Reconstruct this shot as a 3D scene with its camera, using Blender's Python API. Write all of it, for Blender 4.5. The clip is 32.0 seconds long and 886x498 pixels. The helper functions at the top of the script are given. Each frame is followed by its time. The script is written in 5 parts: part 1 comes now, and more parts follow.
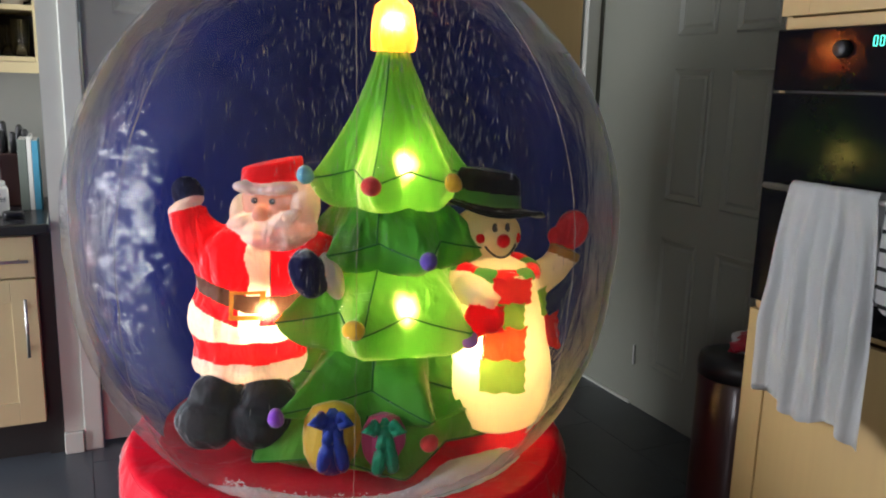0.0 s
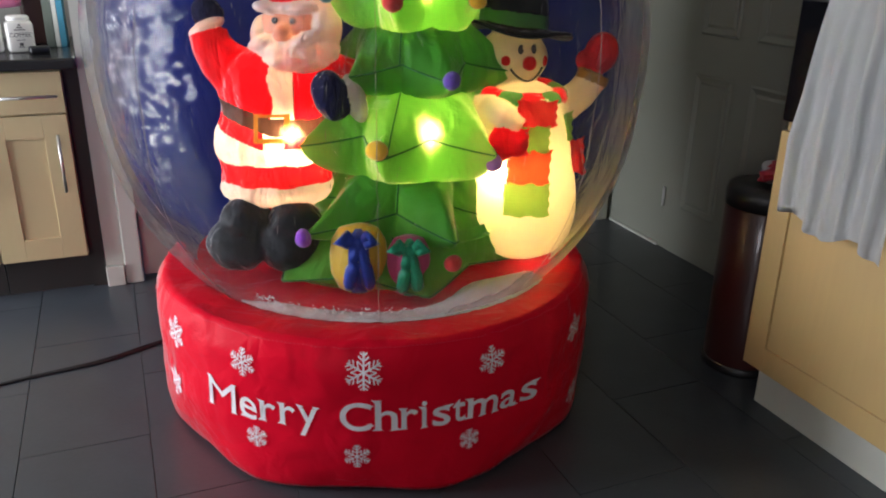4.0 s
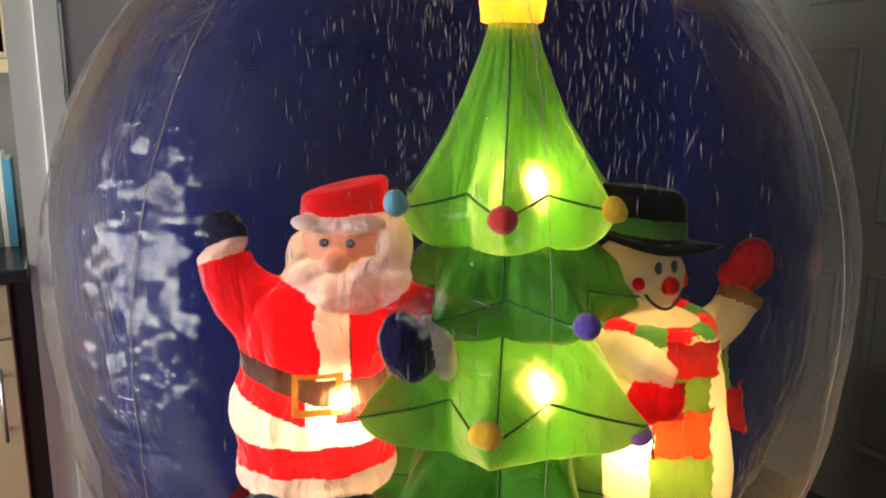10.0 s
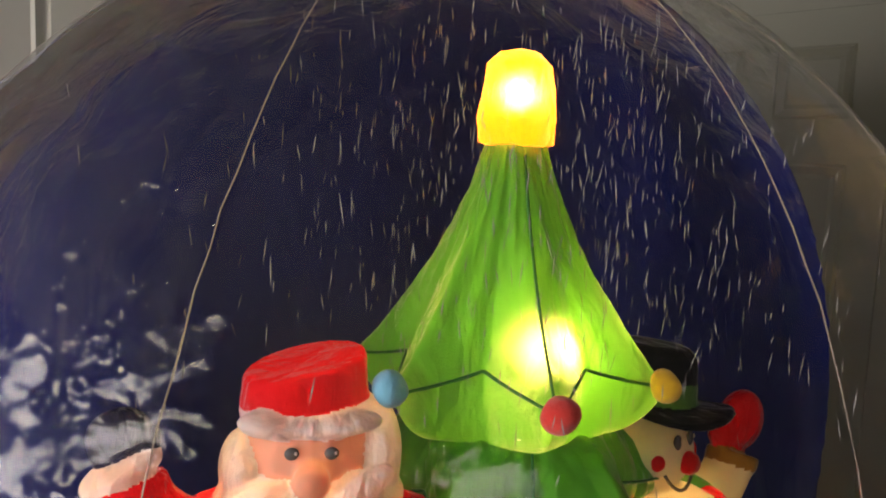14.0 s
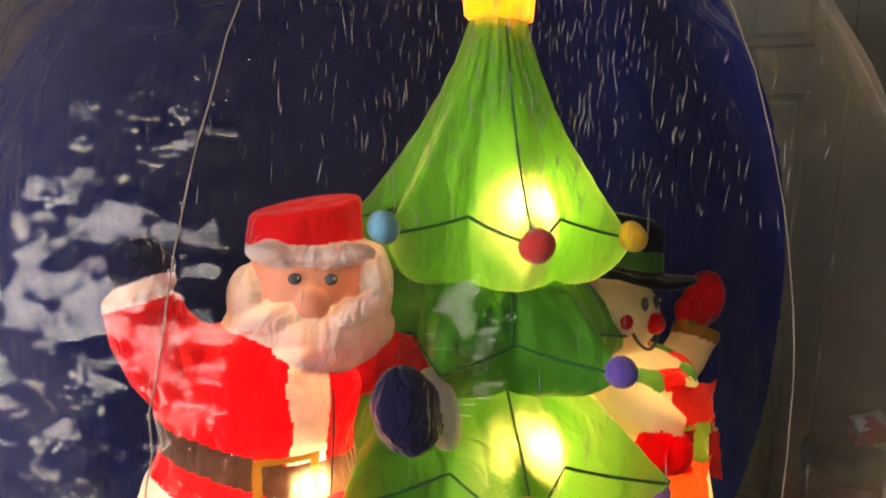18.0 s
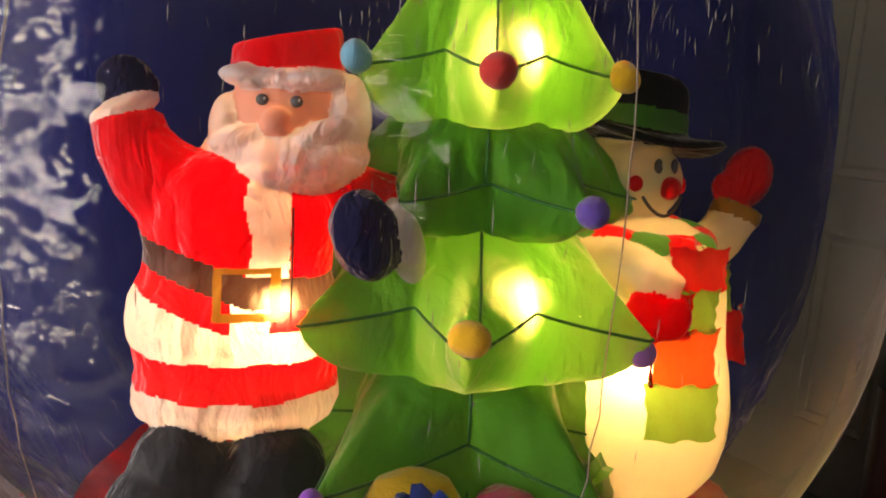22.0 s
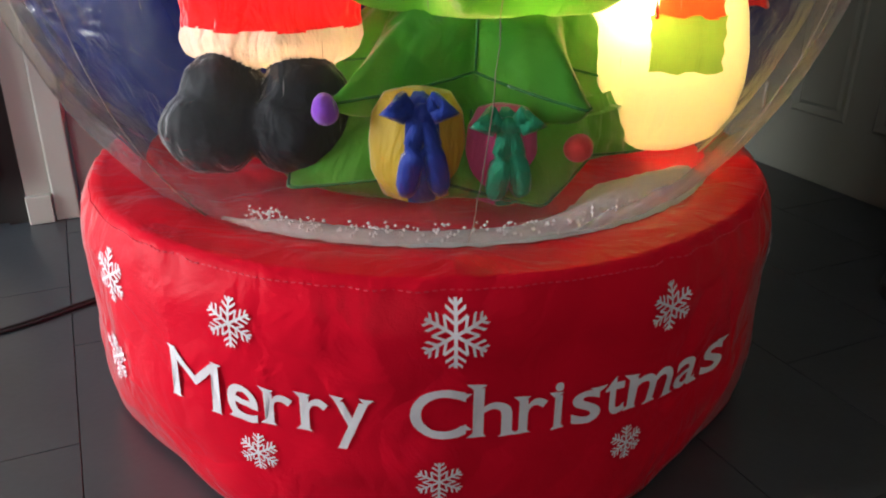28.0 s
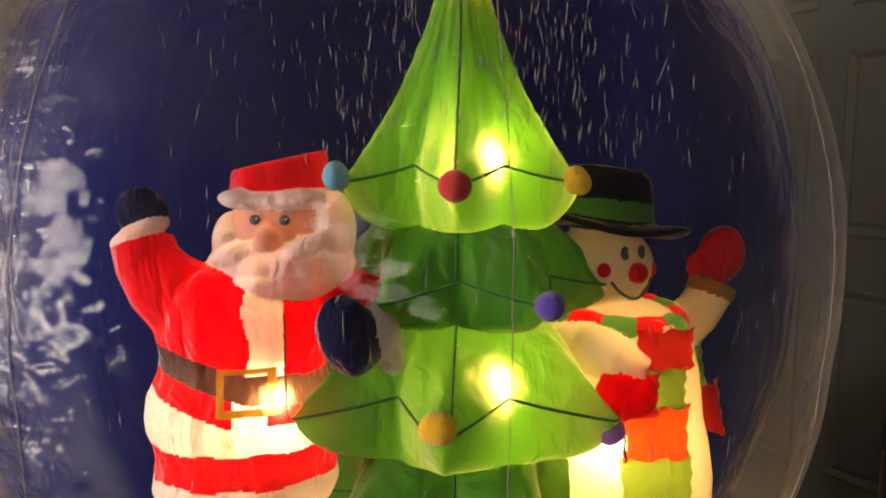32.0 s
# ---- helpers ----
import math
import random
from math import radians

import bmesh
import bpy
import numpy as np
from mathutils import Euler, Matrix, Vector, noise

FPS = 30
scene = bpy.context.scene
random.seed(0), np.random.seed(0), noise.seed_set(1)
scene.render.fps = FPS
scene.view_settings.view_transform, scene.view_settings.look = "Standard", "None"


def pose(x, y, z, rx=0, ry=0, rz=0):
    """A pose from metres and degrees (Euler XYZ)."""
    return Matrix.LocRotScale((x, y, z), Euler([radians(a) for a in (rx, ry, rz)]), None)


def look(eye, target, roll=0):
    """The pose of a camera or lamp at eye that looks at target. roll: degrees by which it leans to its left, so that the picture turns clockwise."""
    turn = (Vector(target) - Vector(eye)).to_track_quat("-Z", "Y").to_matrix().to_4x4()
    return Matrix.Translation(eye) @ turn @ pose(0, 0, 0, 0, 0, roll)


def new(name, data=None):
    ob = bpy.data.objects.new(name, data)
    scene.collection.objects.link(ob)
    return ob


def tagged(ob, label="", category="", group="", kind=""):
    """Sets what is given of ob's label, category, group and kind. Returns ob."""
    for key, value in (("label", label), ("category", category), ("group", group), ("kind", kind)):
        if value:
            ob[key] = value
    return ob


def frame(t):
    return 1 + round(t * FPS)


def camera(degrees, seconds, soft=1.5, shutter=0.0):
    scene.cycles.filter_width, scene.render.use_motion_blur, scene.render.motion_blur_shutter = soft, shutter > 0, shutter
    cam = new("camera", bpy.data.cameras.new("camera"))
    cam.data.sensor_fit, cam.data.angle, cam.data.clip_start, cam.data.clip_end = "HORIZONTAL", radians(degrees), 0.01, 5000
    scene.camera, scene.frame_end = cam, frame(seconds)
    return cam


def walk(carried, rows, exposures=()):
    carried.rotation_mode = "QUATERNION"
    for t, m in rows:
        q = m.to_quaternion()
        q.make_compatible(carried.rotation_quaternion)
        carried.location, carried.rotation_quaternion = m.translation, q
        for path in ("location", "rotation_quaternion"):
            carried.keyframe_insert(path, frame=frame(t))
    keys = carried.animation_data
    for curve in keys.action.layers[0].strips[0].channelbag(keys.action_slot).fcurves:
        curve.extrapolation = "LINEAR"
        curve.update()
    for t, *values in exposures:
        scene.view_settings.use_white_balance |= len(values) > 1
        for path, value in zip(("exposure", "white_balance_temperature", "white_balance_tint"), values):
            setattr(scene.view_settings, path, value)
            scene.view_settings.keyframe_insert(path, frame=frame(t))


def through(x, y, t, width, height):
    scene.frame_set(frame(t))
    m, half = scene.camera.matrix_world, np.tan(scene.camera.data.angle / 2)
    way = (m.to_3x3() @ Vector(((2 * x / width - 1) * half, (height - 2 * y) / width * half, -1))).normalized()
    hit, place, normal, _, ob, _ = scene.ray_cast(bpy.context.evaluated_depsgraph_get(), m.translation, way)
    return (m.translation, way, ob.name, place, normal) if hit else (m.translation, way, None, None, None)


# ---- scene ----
from mathutils.bvhtree import BVHTree

cam = camera(57.93, 32.0, soft=2.0)
PATH = [
    (0, (0.109, -0.254, 1.435), (0.929, 1.526, 1.034), 1.64),
    (0.5, (0.118, -0.268, 1.393), (0.915, 1.505, 0.922), 1.54),
    (1, (0.111, -0.283, 1.358), (0.894, 1.473, 0.809), 1.43),
    (1.5, (0.103, -0.292, 1.336), (0.874, 1.440, 0.700), 1.36),
    (2, (0.095, -0.306, 1.325), (0.849, 1.400, 0.604), 1.29),
    (2.5, (0.093, -0.312, 1.318), (0.830, 1.376, 0.539), 1.16),
    (4.5, (0.133, -0.284, 1.323), (0.838, 1.468, 0.666), 0.86),
    (5, (0.134, -0.267, 1.344), (0.847, 1.512, 0.773), 1.06),
    (5.5, (0.142, -0.246, 1.364), (0.855, 1.559, 0.884), 1.27),
    (6, (0.144, -0.234, 1.380), (0.859, 1.594, 0.996), 1.50),
    (6.5, (0.154, -0.218, 1.396), (0.866, 1.623, 1.077), 1.66),
    (7, (0.152, -0.212, 1.409), (0.867, 1.633, 1.120), 1.70),
    (7.5, (0.152, -0.178, 1.407), (0.871, 1.667, 1.125), 1.66),
    (8, (0.151, -0.096, 1.401), (0.870, 1.746, 1.102), 1.40),
    (8.5, (0.161, 0.024, 1.389), (0.863, 1.870, 1.075), 0.98),
    (9, (0.170, 0.154, 1.377), (0.859, 2.003, 1.055), 0.57),
    (9.5, (0.141, 0.298, 1.379), (0.882, 2.123, 1.037), 0.06),
    (10, (0.106, 0.482, 1.408), (0.953, 2.247, 1.002), 0.10),
    (10.5, (0.123, 0.589, 1.420), (0.994, 2.334, 0.975), -0.73),
    (11, (0.119, 0.706, 1.437), (1.043, 2.426, 1.004), -0.32),
    (11.5, (0.078, 0.879, 1.486), (1.177, 2.509, 1.114), 1.67),
    (12, (0.073, 0.915, 1.477), (1.252, 2.521, 1.293), 2.07),
    (12.5, (0.038, 0.927, 1.486), (1.266, 2.502, 1.380), 1.78),
    (13, (0.028, 0.941, 1.510), (1.272, 2.498, 1.345), 1.61),
    (13.5, (0.002, 0.984, 1.500), (1.311, 2.484, 1.305), 1.37),
    (15.5, (-0.058, 1.269, 1.482), (1.536, 2.447, 1.216), 4.84),
    (16, (-0.078, 1.265, 1.452), (1.544, 2.404, 1.182), 3.52),
    (16.5, (-0.080, 1.213, 1.424), (1.501, 2.407, 1.148), 3.92),
    (17, (-0.120, 1.096, 1.382), (1.403, 2.372, 1.158), 2.87),
    (17.5, (-0.135, 1.014, 1.341), (1.342, 2.345, 1.126), 2.82),
    (18, (-0.111, 0.973, 1.313), (1.312, 2.354, 1.056), 2.81),
    (18.5, (-0.106, 0.967, 1.265), (1.285, 2.379, 0.998), 1.80),
    (19, (-0.101, 0.946, 1.237), (1.240, 2.400, 0.942), 1.28),
    (19.5, (-0.097, 0.932, 1.198), (1.209, 2.419, 0.904), 0.42),
    (20, (-0.074, 0.919, 1.158), (1.205, 2.429, 0.868), 0.03),
    (20.5, (-0.048, 0.895, 1.138), (1.210, 2.416, 0.819), 0.56),
    (21, (-0.019, 0.858, 1.122), (1.222, 2.392, 0.792), 1.70),
    (21.5, (0.026, 0.813, 1.114), (1.235, 2.374, 0.794), 3.00),
    (22, (0.114, 0.761, 1.135), (1.204, 2.396, 0.768), 3.60),
    (22.5, (0.190, 0.701, 1.127), (1.128, 2.418, 0.714), 3.27),
    (23, (0.222, 0.644, 1.107), (1.048, 2.410, 0.661), 3.13),
    (23.5, (0.161, 0.659, 1.056), (1.073, 2.379, 0.600), 3.48),
    (24, (0.148, 0.617, 1.010), (1.047, 2.336, 0.524), 3.36),
    (24.5, (0.158, 0.587, 0.931), (1.023, 2.325, 0.447), 2.38),
    (25, (0.160, 0.563, 0.884), (0.999, 2.296, 0.341), 2.82),
    (25.5, (0.157, 0.544, 0.857), (0.986, 2.251, 0.224), 2.91),
    (26, (0.160, 0.520, 0.850), (0.971, 2.191, 0.108), 2.46),
    (26.5, (0.168, 0.496, 0.844), (0.948, 2.136, 0.004), 1.90),
    (28.5, (0.216, 0.496, 0.937), (0.980, 2.176, 0.166), 0.04),
    (29, (0.230, 0.508, 0.983), (1.004, 2.224, 0.307), -0.13),
    (29.5, (0.210, 0.498, 0.985), (1.031, 2.248, 0.473), -0.32),
    (30, (0.216, 0.498, 1.056), (1.041, 2.262, 0.601), -0.14),
    (30.5, (0.201, 0.531, 1.100), (1.078, 2.290, 0.729), 0.07),
    (31, (0.186, 0.556, 1.158), (1.100, 2.304, 0.830), 0.41),
    (31.5, (0.182, 0.575, 1.198), (1.119, 2.318, 0.912), 0.22),
    (32, (0.171, 0.586, 1.233), (1.131, 2.323, 0.988), 0.14),
]
walk(cam, [(t, look(eye, target, roll)) for t, eye, target, roll in PATH], exposures=[(0.0, 0.12, 6050, 18), (8.0, 0.05, 6100, 18), (12.0, -0.1, 7100, 22), (18.0, -0.15, 7200, 24), (21.0, -0.28, 7500, 28), (23.5, -0.1, 7500, 28), (26.0, 0.1, 6100, 14), (28.5, 0.15, 6300, 16), (31.0, -0.2, 7200, 26), (32.0, -0.28, 7500, 28)])

# ---- world and light ----
world = bpy.data.worlds.new("sky")
scene.world = world
world.use_nodes = True
wn = world.node_tree.nodes
sky = wn.new("ShaderNodeTexSky")
sky.sky_type, sky.sun_disc = "NISHITA", False
sky.sun_elevation, sky.sun_rotation = radians(35), radians(250)
wn["Background"].inputs["Strength"].default_value = 0.05
world.node_tree.links.new(sky.outputs[0], wn["Background"].inputs["Color"])


def area(name, eye, target, sx, sy, watts, col):
    d = bpy.data.lights.new(name, "AREA")
    d.shape, d.size, d.size_y, d.energy, d.color = "RECTANGLE", sx, sy, watts, col
    o = new(name, d)
    o.matrix_world = look(eye, target)
    return o


area("patio_daylight", (-2.66, 2.5, 1.12), (0, 2.2, 1.0), 1.36, 1.9, 142, (0.95, 0.97, 0.96))
area("window_daylight", (-1.95, -2.26, 1.55), (-1.5, 0, 1.2), 1.0, 1.0, 25, (1.0, 0.96, 0.92))


# ---- materials ----
def material(name, base, rough=0.6, metal=0.0, vary=0.12, scale=8.0, bump=0.15, fine=120.0, stretch=(1, 1, 1), spec=0.5, coat=0.0, sheen=0.0, second=None):
    """Principled paint with large stains and fine grain, in object space."""
    m = bpy.data.materials.new(name)
    m.use_nodes = True
    nt = m.node_tree
    n, l = nt.nodes, nt.links
    p = n["Principled BSDF"]
    p.inputs["Roughness"].default_value, p.inputs["Metallic"].default_value = rough, metal
    p.inputs["Specular IOR Level"].default_value = spec
    p.inputs["Coat Weight"].default_value = coat
    p.inputs["Sheen Weight"].default_value = sheen
    tc = n.new("ShaderNodeTexCoord")
    mp = n.new("ShaderNodeMapping")
    mp.inputs["Scale"].default_value = stretch
    l.new(tc.outputs["Object"], mp.inputs["Vector"])
    big, small = n.new("ShaderNodeTexNoise"), n.new("ShaderNodeTexNoise")
    big.inputs["Scale"].default_value, big.inputs["Detail"].default_value = scale, 5
    small.inputs["Scale"].default_value, small.inputs["Detail"].default_value = fine, 3
    l.new(mp.outputs[0], big.inputs["Vector"])
    l.new(mp.outputs[0], small.inputs["Vector"])
    mix = n.new("ShaderNodeMix")
    mix.data_type = "RGBA"
    dark = second or tuple(c * (1 - 2 * vary) for c in base)
    mix.inputs[6].default_value, mix.inputs[7].default_value = (*dark, 1), (*[min(1, c * (1 + vary)) for c in base], 1)
    add = n.new("ShaderNodeMath")
    add.operation = "MULTIPLY_ADD"
    add.inputs[1].default_value = 0.35
    l.new(small.outputs[0], add.inputs[0])
    sub = n.new("ShaderNodeMath")
    sub.operation = "MULTIPLY"
    sub.inputs[1].default_value = 0.75
    l.new(big.outputs[0], sub.inputs[0])
    l.new(sub.outputs[0], add.inputs[2])
    l.new(add.outputs[0], mix.inputs[0])
    l.new(mix.outputs[2], p.inputs["Base Color"])
    if bump:
        b = n.new("ShaderNodeBump")
        b.inputs["Strength"].default_value, b.inputs["Distance"].default_value = bump, 0.004
        l.new(add.outputs[0], b.inputs["Height"])
        l.new(b.outputs[0], p.inputs["Normal"])
    return m


def cloth(name, base, through=0.5, rough=0.55, wrinkle=0.5, wscale=14.0, gloss=0.3, vary=0.08, crease=0.9, clear=0.3, direct=0.35, tall=0.45):
    """Thin inflated nylon: scatters light on the near side and lets lamp light through."""
    m = bpy.data.materials.new(name)
    m.use_nodes = True
    n, l = m.node_tree.nodes, m.node_tree.links
    n.remove(n["Principled BSDF"])
    tc = n.new("ShaderNodeTexCoord")
    mp = n.new("ShaderNodeMapping")
    mp.inputs["Scale"].default_value = (1, 1, tall)
    l.new(tc.outputs["Object"], mp.inputs["Vector"])
    wr, weave = n.new("ShaderNodeTexNoise"), n.new("ShaderNodeTexNoise")
    wr.inputs["Scale"].default_value, wr.inputs["Detail"].default_value, wr.inputs["Distortion"].default_value = wscale, 4, 0.6
    weave.inputs["Scale"].default_value = 420
    l.new(mp.outputs[0], wr.inputs["Vector"])
    l.new(tc.outputs["Object"], weave.inputs["Vector"])
    ad, cr = n.new("ShaderNodeMath"), n.new("ShaderNodeMath")
    ad.operation = cr.operation = "MULTIPLY_ADD"
    ad.inputs[1].default_value, cr.inputs[1].default_value = 0.06, crease
    fold, bend = n.new("ShaderNodeTexVoronoi"), n.new("ShaderNodeMix")
    fold.feature, fold.inputs["Scale"].default_value = "DISTANCE_TO_EDGE", wscale * 0.75
    bend.data_type, bend.inputs[0].default_value = "VECTOR", 0.12
    l.new(mp.outputs[0], bend.inputs[4])
    l.new(wr.outputs["Color"], bend.inputs[5])
    l.new(bend.outputs[1], fold.inputs["Vector"])
    l.new(fold.outputs["Distance"], cr.inputs[0])
    l.new(wr.outputs[0], cr.inputs[2])
    l.new(weave.outputs[0], ad.inputs[0])
    l.new(cr.outputs[0], ad.inputs[2])
    b = n.new("ShaderNodeBump")
    b.inputs["Strength"].default_value, b.inputs["Distance"].default_value = wrinkle, 0.02
    l.new(ad.outputs[0], b.inputs["Height"])
    mix = n.new("ShaderNodeMix")
    mix.data_type = "RGBA"
    mix.inputs[6].default_value, mix.inputs[7].default_value = (*[c * (1 - 2 * vary) for c in base], 1), (*[min(1, c * (1 + vary)) for c in base], 1)
    l.new(wr.outputs[0], mix.inputs[0])
    d, t, g = n.new("ShaderNodeBsdfDiffuse"), n.new("ShaderNodeBsdfTranslucent"), n.new("ShaderNodeBsdfGlossy")
    g.inputs["Roughness"].default_value = rough
    for s in (d, t):
        l.new(mix.outputs[2], s.inputs["Color"])
    for s in (d, t, g):
        l.new(b.outputs[0], s.inputs["Normal"])
    m1, m2 = n.new("ShaderNodeMixShader"), n.new("ShaderNodeMixShader")
    m1.inputs[0].default_value = through
    ahead, mt = n.new("ShaderNodeBsdfRefraction"), n.new("ShaderNodeMixShader")
    ahead.inputs["IOR"].default_value, ahead.inputs["Roughness"].default_value = 1.45, 0.85
    ahead.inputs["Color"].default_value = (*[c * (1 - clear) + w * clear for c, w in zip(base, (1.0, 0.93, 0.75))], 1)
    l.new(b.outputs[0], ahead.inputs["Normal"])
    mt.inputs[0].default_value = direct
    l.new(t.outputs[0], mt.inputs[1])
    l.new(ahead.outputs[0], mt.inputs[2])
    l.new(d.outputs[0], m1.inputs[1])
    l.new(mt.outputs[0], m1.inputs[2])
    fr = n.new("ShaderNodeFresnel")
    fr.inputs[0].default_value = 1.0 + gloss
    l.new(b.outputs[0], fr.inputs["Normal"])
    l.new(fr.outputs[0], m2.inputs[0])
    l.new(m1.outputs[0], m2.inputs[1])
    l.new(g.outputs[0], m2.inputs[2])
    l.new(m2.outputs[0], n["Material Output"].inputs["Surface"])
    return m


def vinyl(name):
    """Clear vinyl film: see-through and glossy, puckered across its welded seams, with a painted milky veil of
    reflected window light at its foot.
    """
    m = bpy.data.materials.new(name)
    m.use_nodes = True
    n, l = m.node_tree.nodes, m.node_tree.links
    n.remove(n["Principled BSDF"])

    def calc(op, a, b=None, c=None):
        q = n.new("ShaderNodeMath")
        q.operation = op
        for k, v in enumerate((a, b, c)):
            if v is None:
                continue
            if isinstance(v, (int, float)):
                q.inputs[k].default_value = v
            else:
                l.new(v, q.inputs[k])
        return q.outputs[0]

    def ramp(v, a, b, lo, hi):
        q = n.new("ShaderNodeMapRange")
        q.interpolation_type = "SMOOTHSTEP"
        l.new(v, q.inputs["Value"])
        for key, w in (("From Min", a), ("From Max", b), ("To Min", lo), ("To Max", hi)):
            q.inputs[key].default_value = w
        return q.outputs[0]

    def cloud(u, v, w, detail, twist):
        xyz, t = n.new("ShaderNodeCombineXYZ"), n.new("ShaderNodeTexNoise")
        for k, q in enumerate((u, v, w)):
            l.new(q, xyz.inputs[k])
        t.inputs["Scale"].default_value, t.inputs["Detail"].default_value, t.inputs["Distortion"].default_value = 1.0, detail, twist
        l.new(xyz.outputs[0], t.inputs["Vector"])
        return t.outputs[0]

    tc, sx = n.new("ShaderNodeTexCoord"), n.new("ShaderNodeSeparateXYZ")
    l.new(tc.outputs["Object"], sx.inputs[0])
    x, y, z = sx.outputs
    az = calc("ARCTAN2", x, calc("MULTIPLY", y, -1.0))
    # puckers lie across the seams and die out between them
    seam = calc("PINGPONG", calc("ADD", calc("MULTIPLY", az, 1.2732), 1.9333), 0.5)
    near = ramp(seam, 0.02, 0.30, 1.0, 0.22)
    across = cloud(calc("MULTIPLY", az, 3.2), y, calc("MULTIPLY", z, 17.0), 3.0, 0.7)
    ridge = calc("ABSOLUTE", calc("SUBTRACT", across, 0.5))
    fine = cloud(calc("MULTIPLY", az, 17.0), y, calc("MULTIPLY", z, 52.0), 2.0, 1.0)
    crisp = calc("ABSOLUTE", calc("SUBTRACT", fine, 0.5))
    height = calc("ADD", calc("MULTIPLY", ridge, 0.9), calc("MULTIPLY", crisp, 0.35))
    slack = calc("MULTIPLY", ramp(x, 0.0, 0.26, 1.0, 0.14), near)
    crown = ramp(z, 1.58, 1.72, 0.0, 0.9)
    slack = calc("MAXIMUM", slack, crown)
    b = n.new("ShaderNodeBump")
    b.inputs["Distance"].default_value = 0.012
    l.new(slack, b.inputs["Strength"])
    l.new(height, b.inputs["Height"])
    # slack film breaks into small flat facets, each tilted its own way
    xyz, cells = n.new("ShaderNodeCombineXYZ"), n.new("ShaderNodeTexVoronoi")
    bent = calc("MULTIPLY", across, 3.0)
    for k, q in enumerate((calc("ADD", calc("MULTIPLY", az, 24.0), bent), calc("MULTIPLY", y, 3.0), calc("ADD", calc("MULTIPLY", z, 66.0), bent))):
        l.new(q, xyz.inputs[k])
    cells.inputs["Scale"].default_value = 1.0
    l.new(xyz.outputs[0], cells.inputs["Vector"])
    off, push, tilt, unit = (n.new("ShaderNodeVectorMath") for _ in range(4))
    off.operation, push.operation, tilt.operation, unit.operation = "SUBTRACT", "SCALE", "ADD", "NORMALIZE"
    off.inputs[1].default_value = (0.5, 0.5, 0.5)
    l.new(cells.outputs["Color"], off.inputs[0])
    l.new(off.outputs[0], push.inputs[0])
    l.new(calc("MULTIPLY", slack, 0.46), push.inputs["Scale"])
    l.new(b.outputs[0], tilt.inputs[0])
    l.new(push.outputs[0], tilt.inputs[1])
    l.new(tilt.outputs[0], unit.inputs[0])
    clear, shine, sheen = n.new("ShaderNodeBsdfTransparent"), n.new("ShaderNodeBsdfGlossy"), n.new("ShaderNodeBsdfGlossy")
    clear.inputs["Color"].default_value = (0.97, 0.97, 0.97, 1)
    l.new(calc("MULTIPLY", ramp(x, -0.05, 0.35, 0.035, 0.40), ramp(z, 1.45, 1.62, 1.0, 0.2)), shine.inputs["Roughness"])
    sheen.inputs["Roughness"].default_value = 0.5
    l.new(unit.outputs[0], shine.inputs["Normal"])
    l.new(b.outputs[0], sheen.inputs["Normal"])
    # milky veil with upright streaks, painted as reflected window light; densest at the foot
    white, lit, veil = n.new("ShaderNodeBsdfDiffuse"), n.new("ShaderNodeBsdfTranslucent"), n.new("ShaderNodeMixShader")
    for d in (white, lit):
        d.inputs["Color"].default_value = (0.86, 0.86, 0.85, 1)
    l.new(white.outputs[0], veil.inputs[1])
    l.new(lit.outputs[0], veil.inputs[2])
    runs = cloud(calc("MULTIPLY", az, 30.0), y, calc("MULTIPLY", z, 5.0), 4, 0.0)
    amount = calc("MULTIPLY", ramp(z, 0.42, 0.60, 0.34, 0.022), runs)

    def mixed(f, a, c):
        q = n.new("ShaderNodeMixShader")
        l.new(f, q.inputs[0])
        l.new(a.outputs[0], q.inputs[1])
        l.new(c.outputs[0], q.inputs[2])
        return q

    lw, facet = n.new("ShaderNodeLayerWeight"), n.new("ShaderNodeLayerWeight")
    lw.inputs["Blend"].default_value = facet.inputs["Blend"].default_value = 0.5
    l.new(unit.outputs[0], facet.inputs["Normal"])
    gloss = calc("ADD", calc("MULTIPLY", calc("POWER", facet.outputs["Facing"], 5.0), 0.70), 0.024)
    film = mixed(amount, clear, veil)
    film = mixed(calc("MULTIPLY", calc("POWER", lw.outputs["Facing"], 3.0), 0.15), film, sheen)
    film = mixed(gloss, film, shine)
    l.new(film.outputs[0], n["Material Output"].inputs["Surface"])
    return m


def glass(name, tint=(0.95, 0.97, 0.96)):
    m = bpy.data.materials.new(name)
    m.use_nodes = True
    p = m.node_tree.nodes["Principled BSDF"]
    p.inputs["Base Color"].default_value, p.inputs["Roughness"].default_value = (*tint, 1), 0.03
    p.inputs["Transmission Weight"].default_value = 1.0
    return m


def glow(name, col, strength):
    m = bpy.data.materials.new(name)
    m.use_nodes = True
    p = m.node_tree.nodes["Principled BSDF"]
    p.inputs["Base Color"].default_value = (*col, 1)
    p.inputs["Emission Color"].default_value, p.inputs["Emission Strength"].default_value = (*col, 1), strength
    return m


